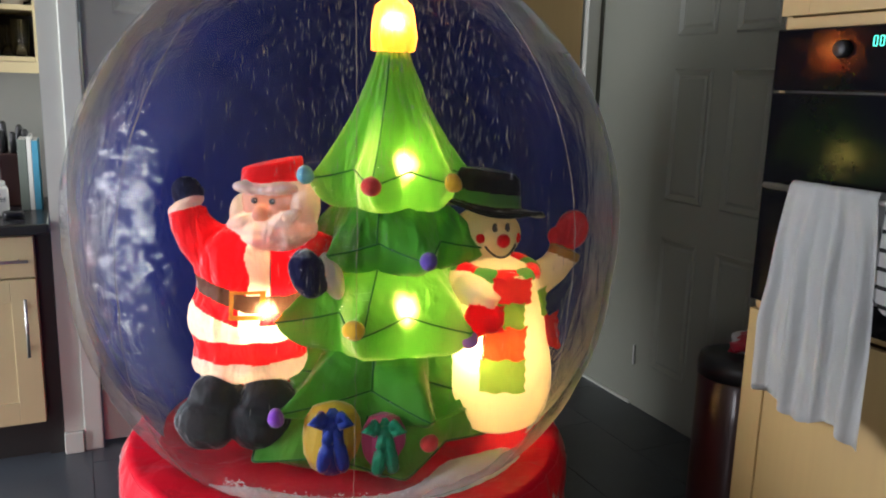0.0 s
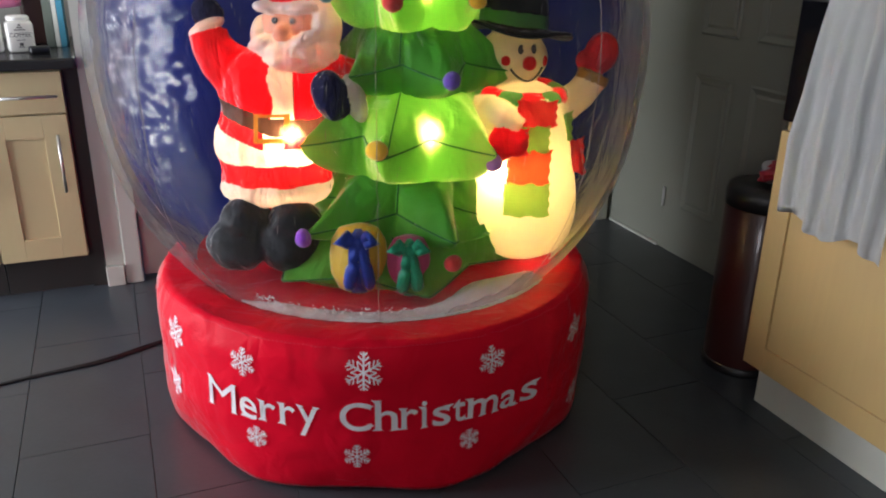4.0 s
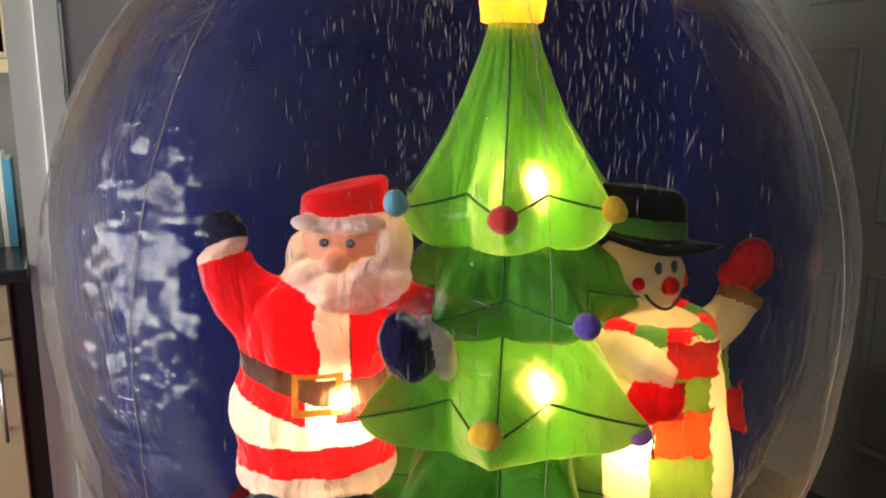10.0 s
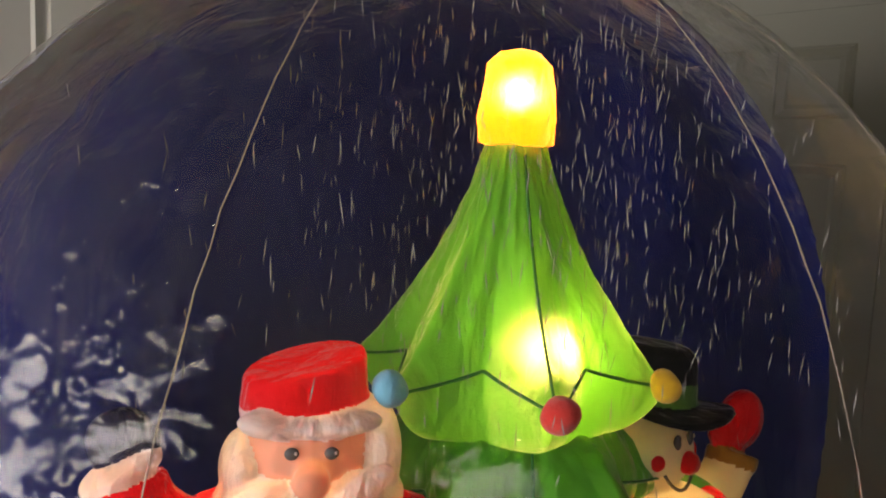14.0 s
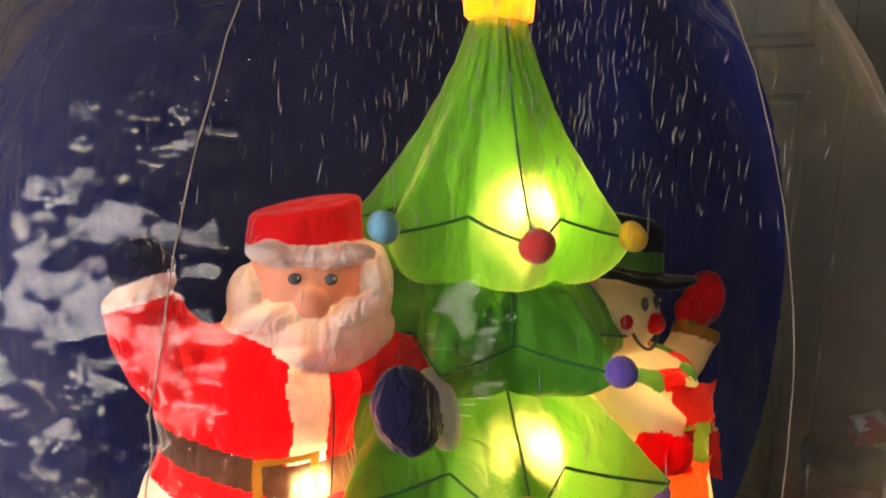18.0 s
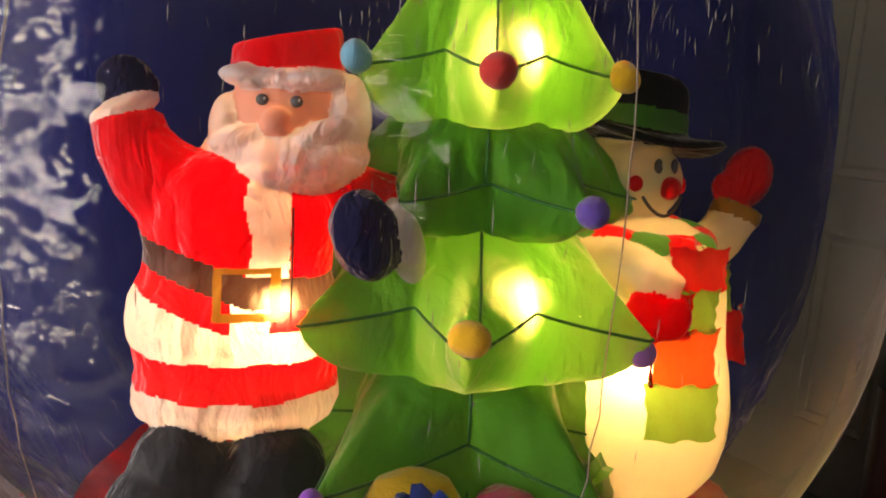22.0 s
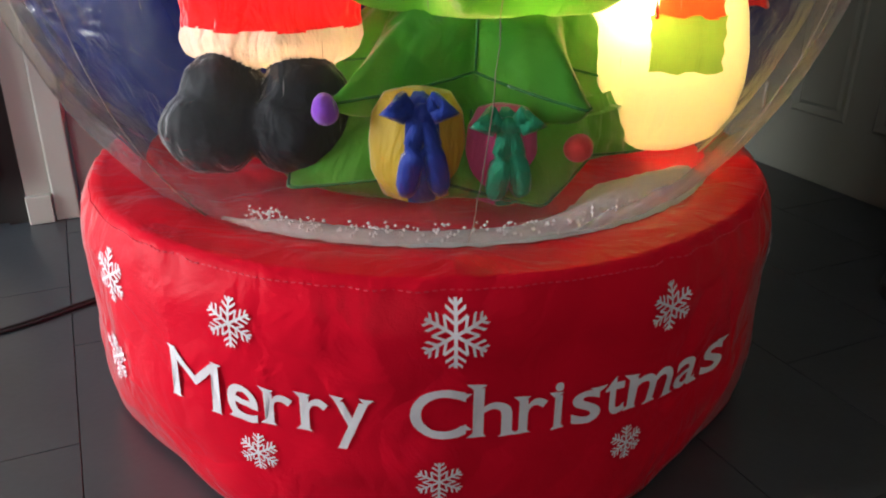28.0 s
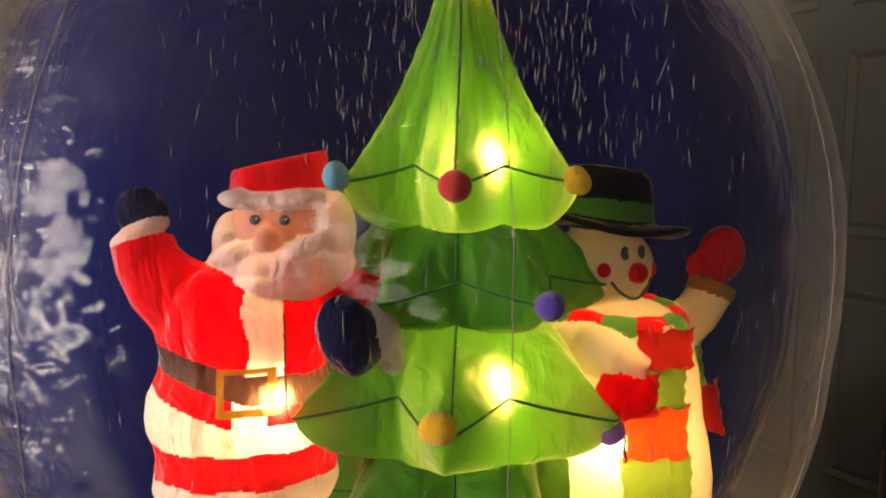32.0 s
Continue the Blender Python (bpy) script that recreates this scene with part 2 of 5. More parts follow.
M_WALL = material("painted_plaster", (0.18, 0.18, 0.155), 0.8, vary=0.05, scale=3, bump=0.08)
M_WHITE = material("white_gloss_paint", (0.56, 0.57, 0.50), 0.42, vary=0.03, scale=5, bump=0.05, fine=60)
# Same white paint, darkened to put the right side's shade into its colour.
M_SHADED_WHITE = material("shade_darkened_white_paint", (0.26, 0.268, 0.215), 0.5, vary=0.04, scale=4, bump=0.05, fine=60)
M_CEIL = material("ceiling_paint", (0.42, 0.41, 0.38), 0.9, vary=0.03, scale=2, bump=0.1)
M_SLATE = material("slate_vinyl", (0.050, 0.059, 0.068), 0.33, vary=0.25, scale=6, bump=0.2, fine=70, spec=0.7)
M_GROUT = material("tile_joint", (0.06, 0.06, 0.06), 0.8)
M_BEECH = material("beech_laminate", (0.52, 0.36, 0.15), 0.4, vary=0.08, scale=5, fine=60, bump=0.04, stretch=(1, 1, 0.08))
M_MAPLE = material("pale_maple_laminate", (0.56, 0.46, 0.25), 0.4, vary=0.06, scale=5, fine=60, bump=0.04, stretch=(1, 1, 0.08))
M_WORKTOP = material("black_worktop", (0.02, 0.02, 0.022), 0.25, vary=0.3, fine=200, bump=0.05)
# Near-black for plinths, gap strip and stand foot; paints shade on cabinet backs.
M_DARK = material("dark_board_recess_shade", (0.02, 0.018, 0.016), 0.6)
M_STEEL = material("brushed_steel", (0.55, 0.54, 0.52), 0.35, metal=1.0, vary=0.05, bump=0.03)
M_OVEN = material("black_oven_glass", (0.005, 0.005, 0.006), 0.12, vary=0.1, bump=0.0, spec=0.15)
M_TOWEL = material("white_towelling", (0.70, 0.71, 0.70), 0.95, vary=0.05, scale=20, fine=400, bump=0.9, sheen=0.3)
M_BIN = material("brown_metal_bin", (0.05, 0.014, 0.012), 0.3, vary=0.1, bump=0.02, coat=0.3)
M_BLACKP = material("black_plastic", (0.015, 0.015, 0.016), 0.4, vary=0.1, bump=0.05)
M_CABLE = material("black_cable", (0.012, 0.012, 0.013), 0.5, bump=0.0)
M_CERAMIC = material("cream_ceramic", (0.74, 0.73, 0.68), 0.25, vary=0.03, bump=0.02)
M_PINK = material("pink_card", (0.75, 0.22, 0.45), 0.5, vary=0.05)
M_INK = material("dark_print", (0.06, 0.06, 0.06), 0.6, bump=0)
M_BOOKA = material("grey_green_book", (0.16, 0.19, 0.16), 0.6)
M_BOOKB = material("blue_book", (0.06, 0.30, 0.45), 0.5)
M_GLASS = glass("clear_glass")

N_RED = cloth("red_nylon", (0.78, 0.006, 0.026), 0.12, 0.36, 0.42, 9, 0.14, crease=1.2, tall=0.9)
N_SUIT = cloth("red_suit_nylon", (0.84, 0.006, 0.014), 0.55, 0.5, 1.0, 12, 0.10, crease=1.4, clear=0.12)
N_WHITE = cloth("white_nylon", (0.86, 0.82, 0.8), 0.5, 0.5, 1.0, 14, 0.12, crease=1.3)
N_SNOWMAN = cloth("cream_nylon", (0.86, 0.75, 0.52), 0.5, 0.5, 0.25, 14, 0.2)
N_SKIN = cloth("peach_nylon", (0.80, 0.42, 0.30), 0.45, 0.5, 0.25, 14, 0.2)
N_BLACK = cloth("black_nylon", (0.028, 0.030, 0.033), 0.1, 0.5, 0.7, 14, 0.15)
N_HAT = cloth("black_hat_nylon", (0.005, 0.005, 0.007), 0.1, 0.6, 0.4, 16, 0.08)
N_BROWN = cloth("dark_brown_nylon", (0.06, 0.03, 0.02), 0.35, 0.5, 0.4, 20, 0.2)
N_GOLD = cloth("ochre_nylon", (0.32, 0.16, 0.014), 0.2, 0.5, 0.3, 20, 0.2)
N_GREEN = cloth("green_nylon", (0.05, 0.26, 0.04), 0.6, 0.5, 0.5, 12, 0.12)
N_LIME = cloth("bright_green_nylon", (0.088, 0.40, 0.036), 0.55, 0.5, 1.0, 8, 0.12, crease=1.4, clear=0.5, direct=0.45)
N_BLUE = cloth("blue_nylon", (0.006, 0.018, 0.22), 0.5, 0.5, 0.5, 7, 0.08)
N_NAVY = cloth("navy_nylon", (0.013, 0.014, 0.055), 0.2, 0.6, 1.0, 16, 0.08, crease=1.4)
N_STAR = cloth("amber_nylon", (0.95, 0.27, 0.015), 0.6, 0.5, 0.8, 16, 0.1, clear=0.6)
N_SCARF = {k: cloth(k + "_scarf_nylon", v, 0.75, 0.5, 0.5, 16, 0.1, clear=0.08) for k, v in dict(red=(0.85, 0.015, 0.02), green=(0.24, 0.48, 0.07), orange=(0.92, 0.12, 0.02)).items()}
N_MINT = cloth("emerald_nylon", (0.02, 0.42, 0.22), 0.4, 0.5, 0.5, 20, 0.25)
N_PINK = cloth("pink_nylon", (0.82, 0.12, 0.32), 0.4, 0.5, 0.4, 20, 0.25)
N_ROYAL = cloth("royal_blue_nylon", (0.02, 0.06, 0.42), 0.3, 0.5, 0.4, 20, 0.25)
N_YELLOW = cloth("yellow_nylon", (0.75, 0.50, 0.04), 0.4, 0.5, 0.4, 20, 0.25)
V_CLEAR = vinyl("clear_vinyl")
M_SEAM = material("seam_cord", (0.33, 0.27, 0.22), 0.6, bump=0)
M_SEAMRED = material("dark_red_thread", (0.75, 0.02, 0.05), 0.6, bump=0)
M_SEAMDK = cloth("dark_green_seam", (0.02, 0.16, 0.03), 0.2)
M_PRINT = material("white_print", (0.80, 0.74, 0.76), 0.6, vary=0.08, scale=40, bump=0.1)
M_FLECK = material("drifting_foam", (0.28, 0.27, 0.25), 0.8, bump=0)
M_BEADS = material("white_foam_beads", (0.92, 0.91, 0.89), 0.8, vary=0.05, scale=60, fine=300, bump=0.8)
POM = {k: material(k + "_pompom", v, 0.9, vary=0.10, scale=60, fine=300, bump=1.0, sheen=0.3) for k, v in dict(
    red=(0.62, 0.03, 0.02), yellow=(0.92, 0.52, 0.01), purple=(0.10, 0.05, 0.34), lilac=(0.46, 0.20, 0.62), blue=(0.12, 0.38, 0.52), violet=(0.24, 0.05, 0.55)).items()}


# ---- building helpers ----
def mesh_of(name, bm, mats, smooth=True):
    me = bpy.data.meshes.new(name)
    bmesh.ops.recalc_face_normals(bm, faces=bm.faces)
    for f in bm.faces:
        f.smooth = smooth
    bm.to_mesh(me)
    bm.free()
    for m in mats if isinstance(mats, (list, tuple)) else [mats]:
        me.materials.append(m)
    return me


def part(name, bm, mats, parent=None, label="", smooth=False):
    o = new(name, mesh_of(name, bm, mats, smooth))
    if parent:
        o.parent = parent
    return tagged(o, label)


def root(name, m, label, category, group="", kind=""):
    o = new(name)
    o.matrix_world = m
    return tagged(o, label, category, group, kind)


def box(bm, x0, x1, y0, y1, z0, z1, bevel=0.0, mi=0):
    vs = [bm.verts.new((x, y, z)) for x in (x0, x1) for y in (y0, y1) for z in (z0, z1)]
    fs = [bm.faces.new([vs[i] for i in q]) for q in ((0, 1, 3, 2), (4, 6, 7, 5), (0, 4, 5, 1), (2, 3, 7, 6), (0, 2, 6, 4), (1, 5, 7, 3))]
    for f in fs:
        f.material_index = mi
    if bevel:
        bmesh.ops.bevel(bm, geom=list({e for f in fs for e in f.edges}), offset=bevel, segments=2, affect="EDGES", profile=0.5, material=mi)
    return bm


def boxmesh(x0, x1, y0, y1, z0, z1, bevel=0.0):
    return box(bmesh.new(), x0, x1, y0, y1, z0, z1, bevel)


def lathe(profile, n=48, bm=None, mi=0, at=(0, 0, 0), shape=None):
    """Turns (r, z) pairs about z; shape(angle, r, z) may return another (r, z)."""
    bm = bm or bmesh.new()
    rings = []
    for r, z in profile:
        ring = []
        for k in range(n):
            a = 2 * math.pi * k / n
            q, h = shape(a, r, z) if shape else (r, z)
            ring.append(bm.verts.new((at[0] + q * math.sin(a), at[1] - q * math.cos(a), at[2] + h)))
        rings.append(ring)
    for a, b in zip(rings, rings[1:]):
        for k in range(n):
            bm.faces.new((a[k], a[(k + 1) % n], b[(k + 1) % n], b[k])).material_index = mi
    for ring in (rings[0], rings[-1]):
        bm.faces.new(ring).material_index = mi
    return bm


def ball(bm, c, r, mi=0, rot=None, seg=24, rough=0.0):
    """An ellipsoid of radii r at c."""
    before = len(bm.verts)
    m = Matrix.Translation(c) @ (rot or Matrix()) @ Matrix.Diagonal((*r, 1))
    got = bmesh.ops.create_uvsphere(bm, u_segments=seg, v_segments=seg * 2 // 3, radius=1.0, matrix=m)
    for v in got["verts"]:
        if rough:
            v.co += (v.co - Vector(c)).normalized() * rough * noise.noise(v.co * 25)
        for f in v.link_faces:
            f.material_index = mi
    return got["verts"]


def tube(bm, pts, radii, mi=0, n=16):
    """A round tube through points, closed at both ends."""
    rings, up = [], Vector((0, 0, 1))
    pts = [Vector(p) for p in pts]
    for i, p in enumerate(pts):
        d = (pts[min(i + 1, len(pts) - 1)] - pts[max(i - 1, 0)]).normalized()
        s = d.cross(up if abs(d.z) < 0.95 else Vector((1, 0, 0))).normalized()
        w = s.cross(d)
        rings.append([bm.verts.new(p + radii[i] * (math.cos(a) * s + math.sin(a) * w)) for a in [2 * math.pi * k / n for k in range(n)]])
    for a, b in zip(rings, rings[1:]):
        for k in range(n):
            bm.faces.new((a[k], a[(k + 1) % n], b[(k + 1) % n], b[k])).material_index = mi
    for ring in (rings[0], rings[-1]):
        bm.faces.new(ring).material_index = mi
    return bm


def bulb(name, place, watts, col, radius, parent):
    d = bpy.data.lights.new(name, "POINT")
    d.energy, d.color, d.shadow_soft_size = watts, col, radius
    o = new(name, d)
    o.parent = parent
    o.location = place
    return o


# ---- the room ----
X0, X1, Y0, YD, YB, H = -2.7, 2.405, -2.3, 3.02, 3.62, 2.40


def structure(name, bm, mat, label, category="wall"):
    return tagged(part(name, bm, mat), label, category, kind="structure")


floor = structure("floor", boxmesh(X0, X1, Y0, YB, -0.12, -0.006), M_GROUT, "dark slate-effect floor of large rectangular tiles", "floor")
structure("ceiling", boxmesh(X0 - 0.1, X1 + 0.1, Y0 - 0.1, YB + 0.1, H, H + 0.1), M_CEIL, "flat white painted ceiling", "ceiling")
structure("wall_right", boxmesh(X1, X1 + 0.12, Y0, YB, -0.12, H), M_SHADED_WHITE, "white painted kitchen wall, shade put into its colour")
bm = boxmesh(0.93, 1.56, YD, YB, 0, H)
box(bm, 2.335, X1, YD, YB, 0, H)
box(bm, 0.14, 0.93, YD, YB, 1.99, H)
box(bm, 1.56, 2.335, YD, YB, 2.02, H)
structure("wall_back", bm, M_WHITE, "white painted wall with two doorways")
structure("wall_nib", boxmesh(0.006, 0.14, 2.958, YB, 0, H), M_WHITE, "white painted wall end beside the kitchen units")
structure("wall_recess", boxmesh(X0, 0.006, YB, YB + 0.1, 0, H), M_WALL, "grey-green painted wall behind the worktop")
bm = boxmesh(X0 - 0.12, X0, Y0, 1.77, 0, H)
box(bm, X0 - 0.12, X0, 3.23, YB, 0, H)
box(bm, X0 - 0.12, X0, 1.77, 3.23, 2.12, H)
structure("wall_left", bm, M_WALL, "painted wall with a glazed garden door")
bm = boxmesh(X0, -2.6, Y0 - 0.12, Y0, 0, H)
box(bm, -1.3, X1, Y0 - 0.12, Y0, 0, H)
box(bm, -2.6, -1.3, Y0 - 0.12, Y0, 0, 1.02)
box(bm, -2.6, -1.3, Y0 - 0.12, Y0, 2.08, H)
structure("wall_front", bm, M_WALL, "painted wall with a kitchen window")

# frames and glazing of the daylight openings
def frame_bars(name, bars, label, category):
    w = tagged(new(name), label, category, kind="structure")
    for b in bars:
        part("frame_bar", boxmesh(*b, 0.006), M_WHITE, w)
    return w


DX = (X0 - 0.09, X0 - 0.03)
g1 = frame_bars("door_1", [(*DX, 1.77, 1.84, 0, 2.12), (*DX, 3.16, 3.23, 0, 2.12), (*DX, 1.84, 3.16, 2.05, 2.12), (*DX, 1.84, 3.16, 0, 0.16), (*DX, 2.45, 2.55, 0.16, 2.05)], "white framed pair of glazed garden doors", "door")
w1 = frame_bars("window_1", [(-2.6, -2.53, Y0 - 0.09, Y0 - 0.03, 1.02, 2.08), (-1.37, -1.3, Y0 - 0.09, Y0 - 0.03, 1.02, 2.08), (-2.53, -1.37, Y0 - 0.09, Y0 - 0.03, 2.01, 2.08),
                             (-2.53, -1.37, Y0 - 0.09, Y0 - 0.03, 1.02, 1.09), (-1.98, -1.92, Y0 - 0.09, Y0 - 0.03, 1.09, 2.01)], "white framed kitchen window", "window")
M_OUT = bpy.data.materials.new("garden_and_sky")
M_OUT.use_nodes = True
on, ol = M_OUT.node_tree.nodes, M_OUT.node_tree.links
tcn, nzn, rmp, emi = on.new("ShaderNodeTexCoord"), on.new("ShaderNodeTexNoise"), on.new("ShaderNodeValToRGB"), on.new("ShaderNodeEmission")
nzn.inputs["Scale"].default_value, nzn.inputs["Detail"].default_value = 2.2, 6
rmp.color_ramp.elements[0].position, rmp.color_ramp.elements[0].color = 0.42, (0.10, 0.17, 0.05, 1)
rmp.color_ramp.elements[1].position, rmp.color_ramp.elements[1].color = 0.55, (0.85, 0.93, 1.0, 1)
emi.inputs["Strength"].default_value = 3.0
ol.new(tcn.outputs["Object"], nzn.inputs["Vector"])
ol.new(nzn.outputs[0], rmp.inputs[0])
ol.new(rmp.outputs[0], emi.inputs["Color"])
ol.new(emi.outputs[0], on["Material Output"].inputs["Surface"])
tagged(part("backdrop", boxmesh(X0 - 0.9, X0 - 0.88, -0.4, 5.2, -0.3, 3.0), M_OUT), "bright garden and overcast sky outside", "backdrop", kind="structure")
tagged(part("backdrop", boxmesh(-3.3, -0.2, Y0 - 0.9, Y0 - 0.88, 0.3, 3.0), M_OUT), "bright garden and overcast sky outside", "backdrop", kind="structure")


def panel_door(name, width, label, mat=M_WHITE, hinge_left=True):
    """A six-panel moulded door, front at y=0 towards -y, hinged edge at x=0."""
    d = tagged(new(name), label, "door", kind="structure")
    part("leaf", boxmesh(0.003, width - 0.003, 0.002, 0.04, 0.008, 1.975, 0.003), mat, d)
    st, mid = 0.11, 0.10
    pw = (width - 2 * st - mid) / 2
    for x in (st, st + pw + mid):
        for z0, z1 in ((0.22, 0.82), (0.98, 1.53), (1.66, 1.87)):
            bm = bmesh.new()
            # sunk moulding ring and raised field
            o = [(x, z0), (x + pw, z0), (x + pw, z1), (x, z1)]
            depths = ((0.0, 0.0), (0.008, -0.006), (0.03, 0.004), (0.042, -0.003))
            rings = []
            for inset, y in depths:
                rings.append([bm.verts.new((px + (inset if k in (0, 3) else -inset), y - 0.001, pz + (inset if k < 2 else -inset))) for k, (px, pz) in enumerate(o)])
            for a, b in zip(rings, rings[1:]):
                for k in range(4):
                    bm.faces.new((a[k], a[(k + 1) % 4], b[(k + 1) % 4], b[k]))
            bm.faces.new(rings[-1])
            part("panel", bm, mat, d)
    return d


door_2 = panel_door("door_2", 0.77, "white six-panel moulded interior door, closed")
door_2.matrix_world = pose(0.145, 3.0, 0)
for z in (0.28, 1.62):
    bm = bmesh.new()
    tube(bm, [(-0.004, -0.006, z), (-0.004, -0.006, z + 0.09)], [0.006, 0.006], n=10)
    part("hinge", bm, M_STEEL, door_2, "small steel hinge")
door_3 = panel_door("door_3", 0.77, "white six-panel moulded door, closed, shade put into its colour", M_SHADED_WHITE)
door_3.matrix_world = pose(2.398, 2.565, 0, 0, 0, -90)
bm = bmesh.new()
tube(bm, [(-0.004, -0.006, 0.2), (-0.004, -0.006, 0.29)], [0.006, 0.006], n=10)
part("hinge", bm, M_STEEL, door_3, "small steel hinge")
door_4 = tagged(new("door_4"), "plain wood-veneer door between white frames", "door", kind="structure")
part("leaf", boxmesh(1.60, 2.31, 3.03, 3.07, 0.01, 2.0, 0.003), M_BEECH, door_4)


def trim(bars, label):
    for b in bars:
        tagged(part("trim", boxmesh(*b, 0.005), M_WHITE), label, "trim", kind="structure")


trim([(0.075, 0.142, 2.944, 2.957, 0.0, 2.06), (0.125, 0.142, 2.957, 3.019, 0.0, 1.99), (0.142, 0.93, 2.944, 2.957, 1.99, 2.06), (0.918, 0.985, 2.985, 3.019, 0.0, 2.06)], "white gloss door architrave")
trim([(2.312, 2.38, 2.985, 3.019, 0.0, 2.09), (1.54, 1.598, 2.985, 3.019, 0.0, 2.09), (1.598, 2.312, 2.985, 3.019, 2.01, 2.09)], "white gloss door architrave")
for b in ((0.004, 0.073, 2.934, 2.957, 0.0, 0.085), (0.985, 1.54, 3.0, 3.019, 0, 0.1), (2.39, 2.404, 2.58, 2.98, 0.0, 0.012)):
    tagged(part("baseboard", boxmesh(*b, 0.004), M_WHITE), "white gloss skirting block at the floor", "baseboard", kind="structure")

# ---- left kitchen run ----
def bar_handle(parent, a, b):
    bm = bmesh.new()
    a, b = Vector(a), Vector(b)
    tube(bm, [a, b], [0.0055, 0.0055], n=12)
    h = part("handle", bm, M_STEEL, parent, "brushed steel bar handle", True)
    for f in (0.14, 0.86):
        p = a.lerp(b, f)
        bm = bmesh.new()
        tube(bm, [p, p + Vector((0, 0.03, 0))], [0.004, 0.004], n=8)
        part("handle_post", bm, M_STEEL, h)
    return h


def shaker_front(parent, name, x0, x1, z0, z1, y, mat, rail=0.085):
    """A framed cupboard front with a sunk middle panel."""
    f = part(name, boxmesh(x0 + rail - 0.002, x1 - rail + 0.002, y + 0.007, y + 0.018, z0 + rail - 0.002, z1 - rail + 0.002), mat, parent)
    for b in ((x0, x0 + rail, z0, z1), (x1 - rail, x1, z0, z1), (x0 + rail, x1 - rail, z0, z0 + rail), (x0 + rail, x1 - rail, z1 - rail, z1)):
        part("rail", boxmesh(b[0], b[1], y, y + 0.02, b[2], b[3], 0.0015), mat, f)
    return f


def base_unit(x0, x1):
    u = root("base_cabinet", pose(0, 0, 0), "pale maple kitchen base cabinet with drawer and steel bar handles", "cabinet", "kitchen base cabinets")
    part("body", boxmesh(x0, x1, 2.945, 3.6, 0.15, 0.868), M_MAPLE, u)
    d = part("drawer_front", boxmesh(x0 + 0.002, x1 - 0.002, 2.92, 2.942, 0.713, 0.862, 0.002), M_MAPLE, u)
    bar_handle(d, (x1 - 0.248, 2.89, 0.777), (x1 - 0.022, 2.89, 0.777))
    f = shaker_front(u, "door", x0 + 0.002, x1 - 0.002, 0.152, 0.706, 2.92, M_MAPLE)
    bar_handle(f, (x1 - 0.04, 2.89, 0.42), (x1 - 0.04, 2.89, 0.637))
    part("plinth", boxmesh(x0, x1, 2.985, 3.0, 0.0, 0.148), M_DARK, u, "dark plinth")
    return u


base_unit(-0.35, -0.05)
base_unit(-0.66, -0.354)
# near-black strip set into the dark gap beside the cabinet
filler = root("gap_strip", pose(0, 0, 0), "near-black strip filling the gap between cabinet and wall end", "panel")
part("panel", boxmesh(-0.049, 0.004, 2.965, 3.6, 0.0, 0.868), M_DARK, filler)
worktop = root("worktop", pose(0, 0, 0), "black laminate kitchen worktop with rounded front edge", "worktop")
part("slab", boxmesh(-0.66, 0.004, 2.888, 3.615, 0.87, 0.91, 0.008), M_WORKTOP, worktop)

wallcab = root("wall_cabinet", pose(0, 0, 0), "pale wood wall cabinet with open end shelves", "cabinet")
part("door", boxmesh(-0.62, -0.166, 3.232, 3.252, 1.478, 2.15, 0.002), M_MAPLE, wallcab)
part("body", boxmesh(-0.62, -0.168, 3.254, 3.615, 1.478, 2.15), M_MAPLE, wallcab)
part("light_rail", boxmesh(-0.62, 0.004, 3.235, 3.275, 1.436, 1.476, 0.002), M_MAPLE, wallcab)
part("divider", boxmesh(-0.166, -0.148, 3.238, 3.6, 1.478, 2.15, 0.001), M_MAPLE, wallcab)
part("side", boxmesh(-0.012, 0.004, 3.24, 3.6, 1.478, 2.15), M_MAPLE, wallcab)
for z in (1.478, 1.668, 1.90, 2.13):
    part("shelf", boxmesh(-0.147, -0.013, 3.24, 3.6, z, z + 0.018, 0.001), M_MAPLE, wallcab)
# near-black back puts the niche's shade into its colour
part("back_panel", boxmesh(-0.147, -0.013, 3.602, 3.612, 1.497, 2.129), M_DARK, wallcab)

# things on and over the left worktop
def canister(x, y, word):
    c = root("canister", pose(x, y, 0.91, 0, 0, 8), "square cream ceramic storage jar with dark printed lettering", "jar", "storage jars on the worktop")
    part("jar", boxmesh(-0.046, 0.046, -0.046, 0.046, 0.0, 0.112, 0.012), M_CERAMIC, c, smooth=True)
    bm = lathe([(0.036, 0.111), (0.04, 0.116), (0.04, 0.124), (0.034, 0.13)], 24)
    part("lid", bm, M_CERAMIC, c, smooth=True)
    cu = bpy.data.curves.new("word", "FONT")
    cu.body, cu.size, cu.align_x, cu.extrude = word, 0.021, "CENTER", 0.0003
    t = new("lettering", cu)
    me = bpy.data.meshes.new_from_object(t.evaluated_get(bpy.context.evaluated_depsgraph_get()))
    bpy.data.objects.remove(t)
    me.materials.append(M_INK)
    o = new("lettering", me)
    o.parent = c
    o.matrix_local = pose(0, -0.0468, 0.057, 90)
    for z, w, h in ((0.082, 0.036, 0.003), (0.09, 0.02, 0.004), (0.099, 0.006, 0.008), (0.045, 0.03, 0.002), (0.03, 0.012, 0.012), (0.02, 0.02, 0.003)):
        part("ornament", boxmesh(-w / 2, w / 2, -0.047, -0.0462, z - h / 2, z + h / 2), M_INK, c)
    return c


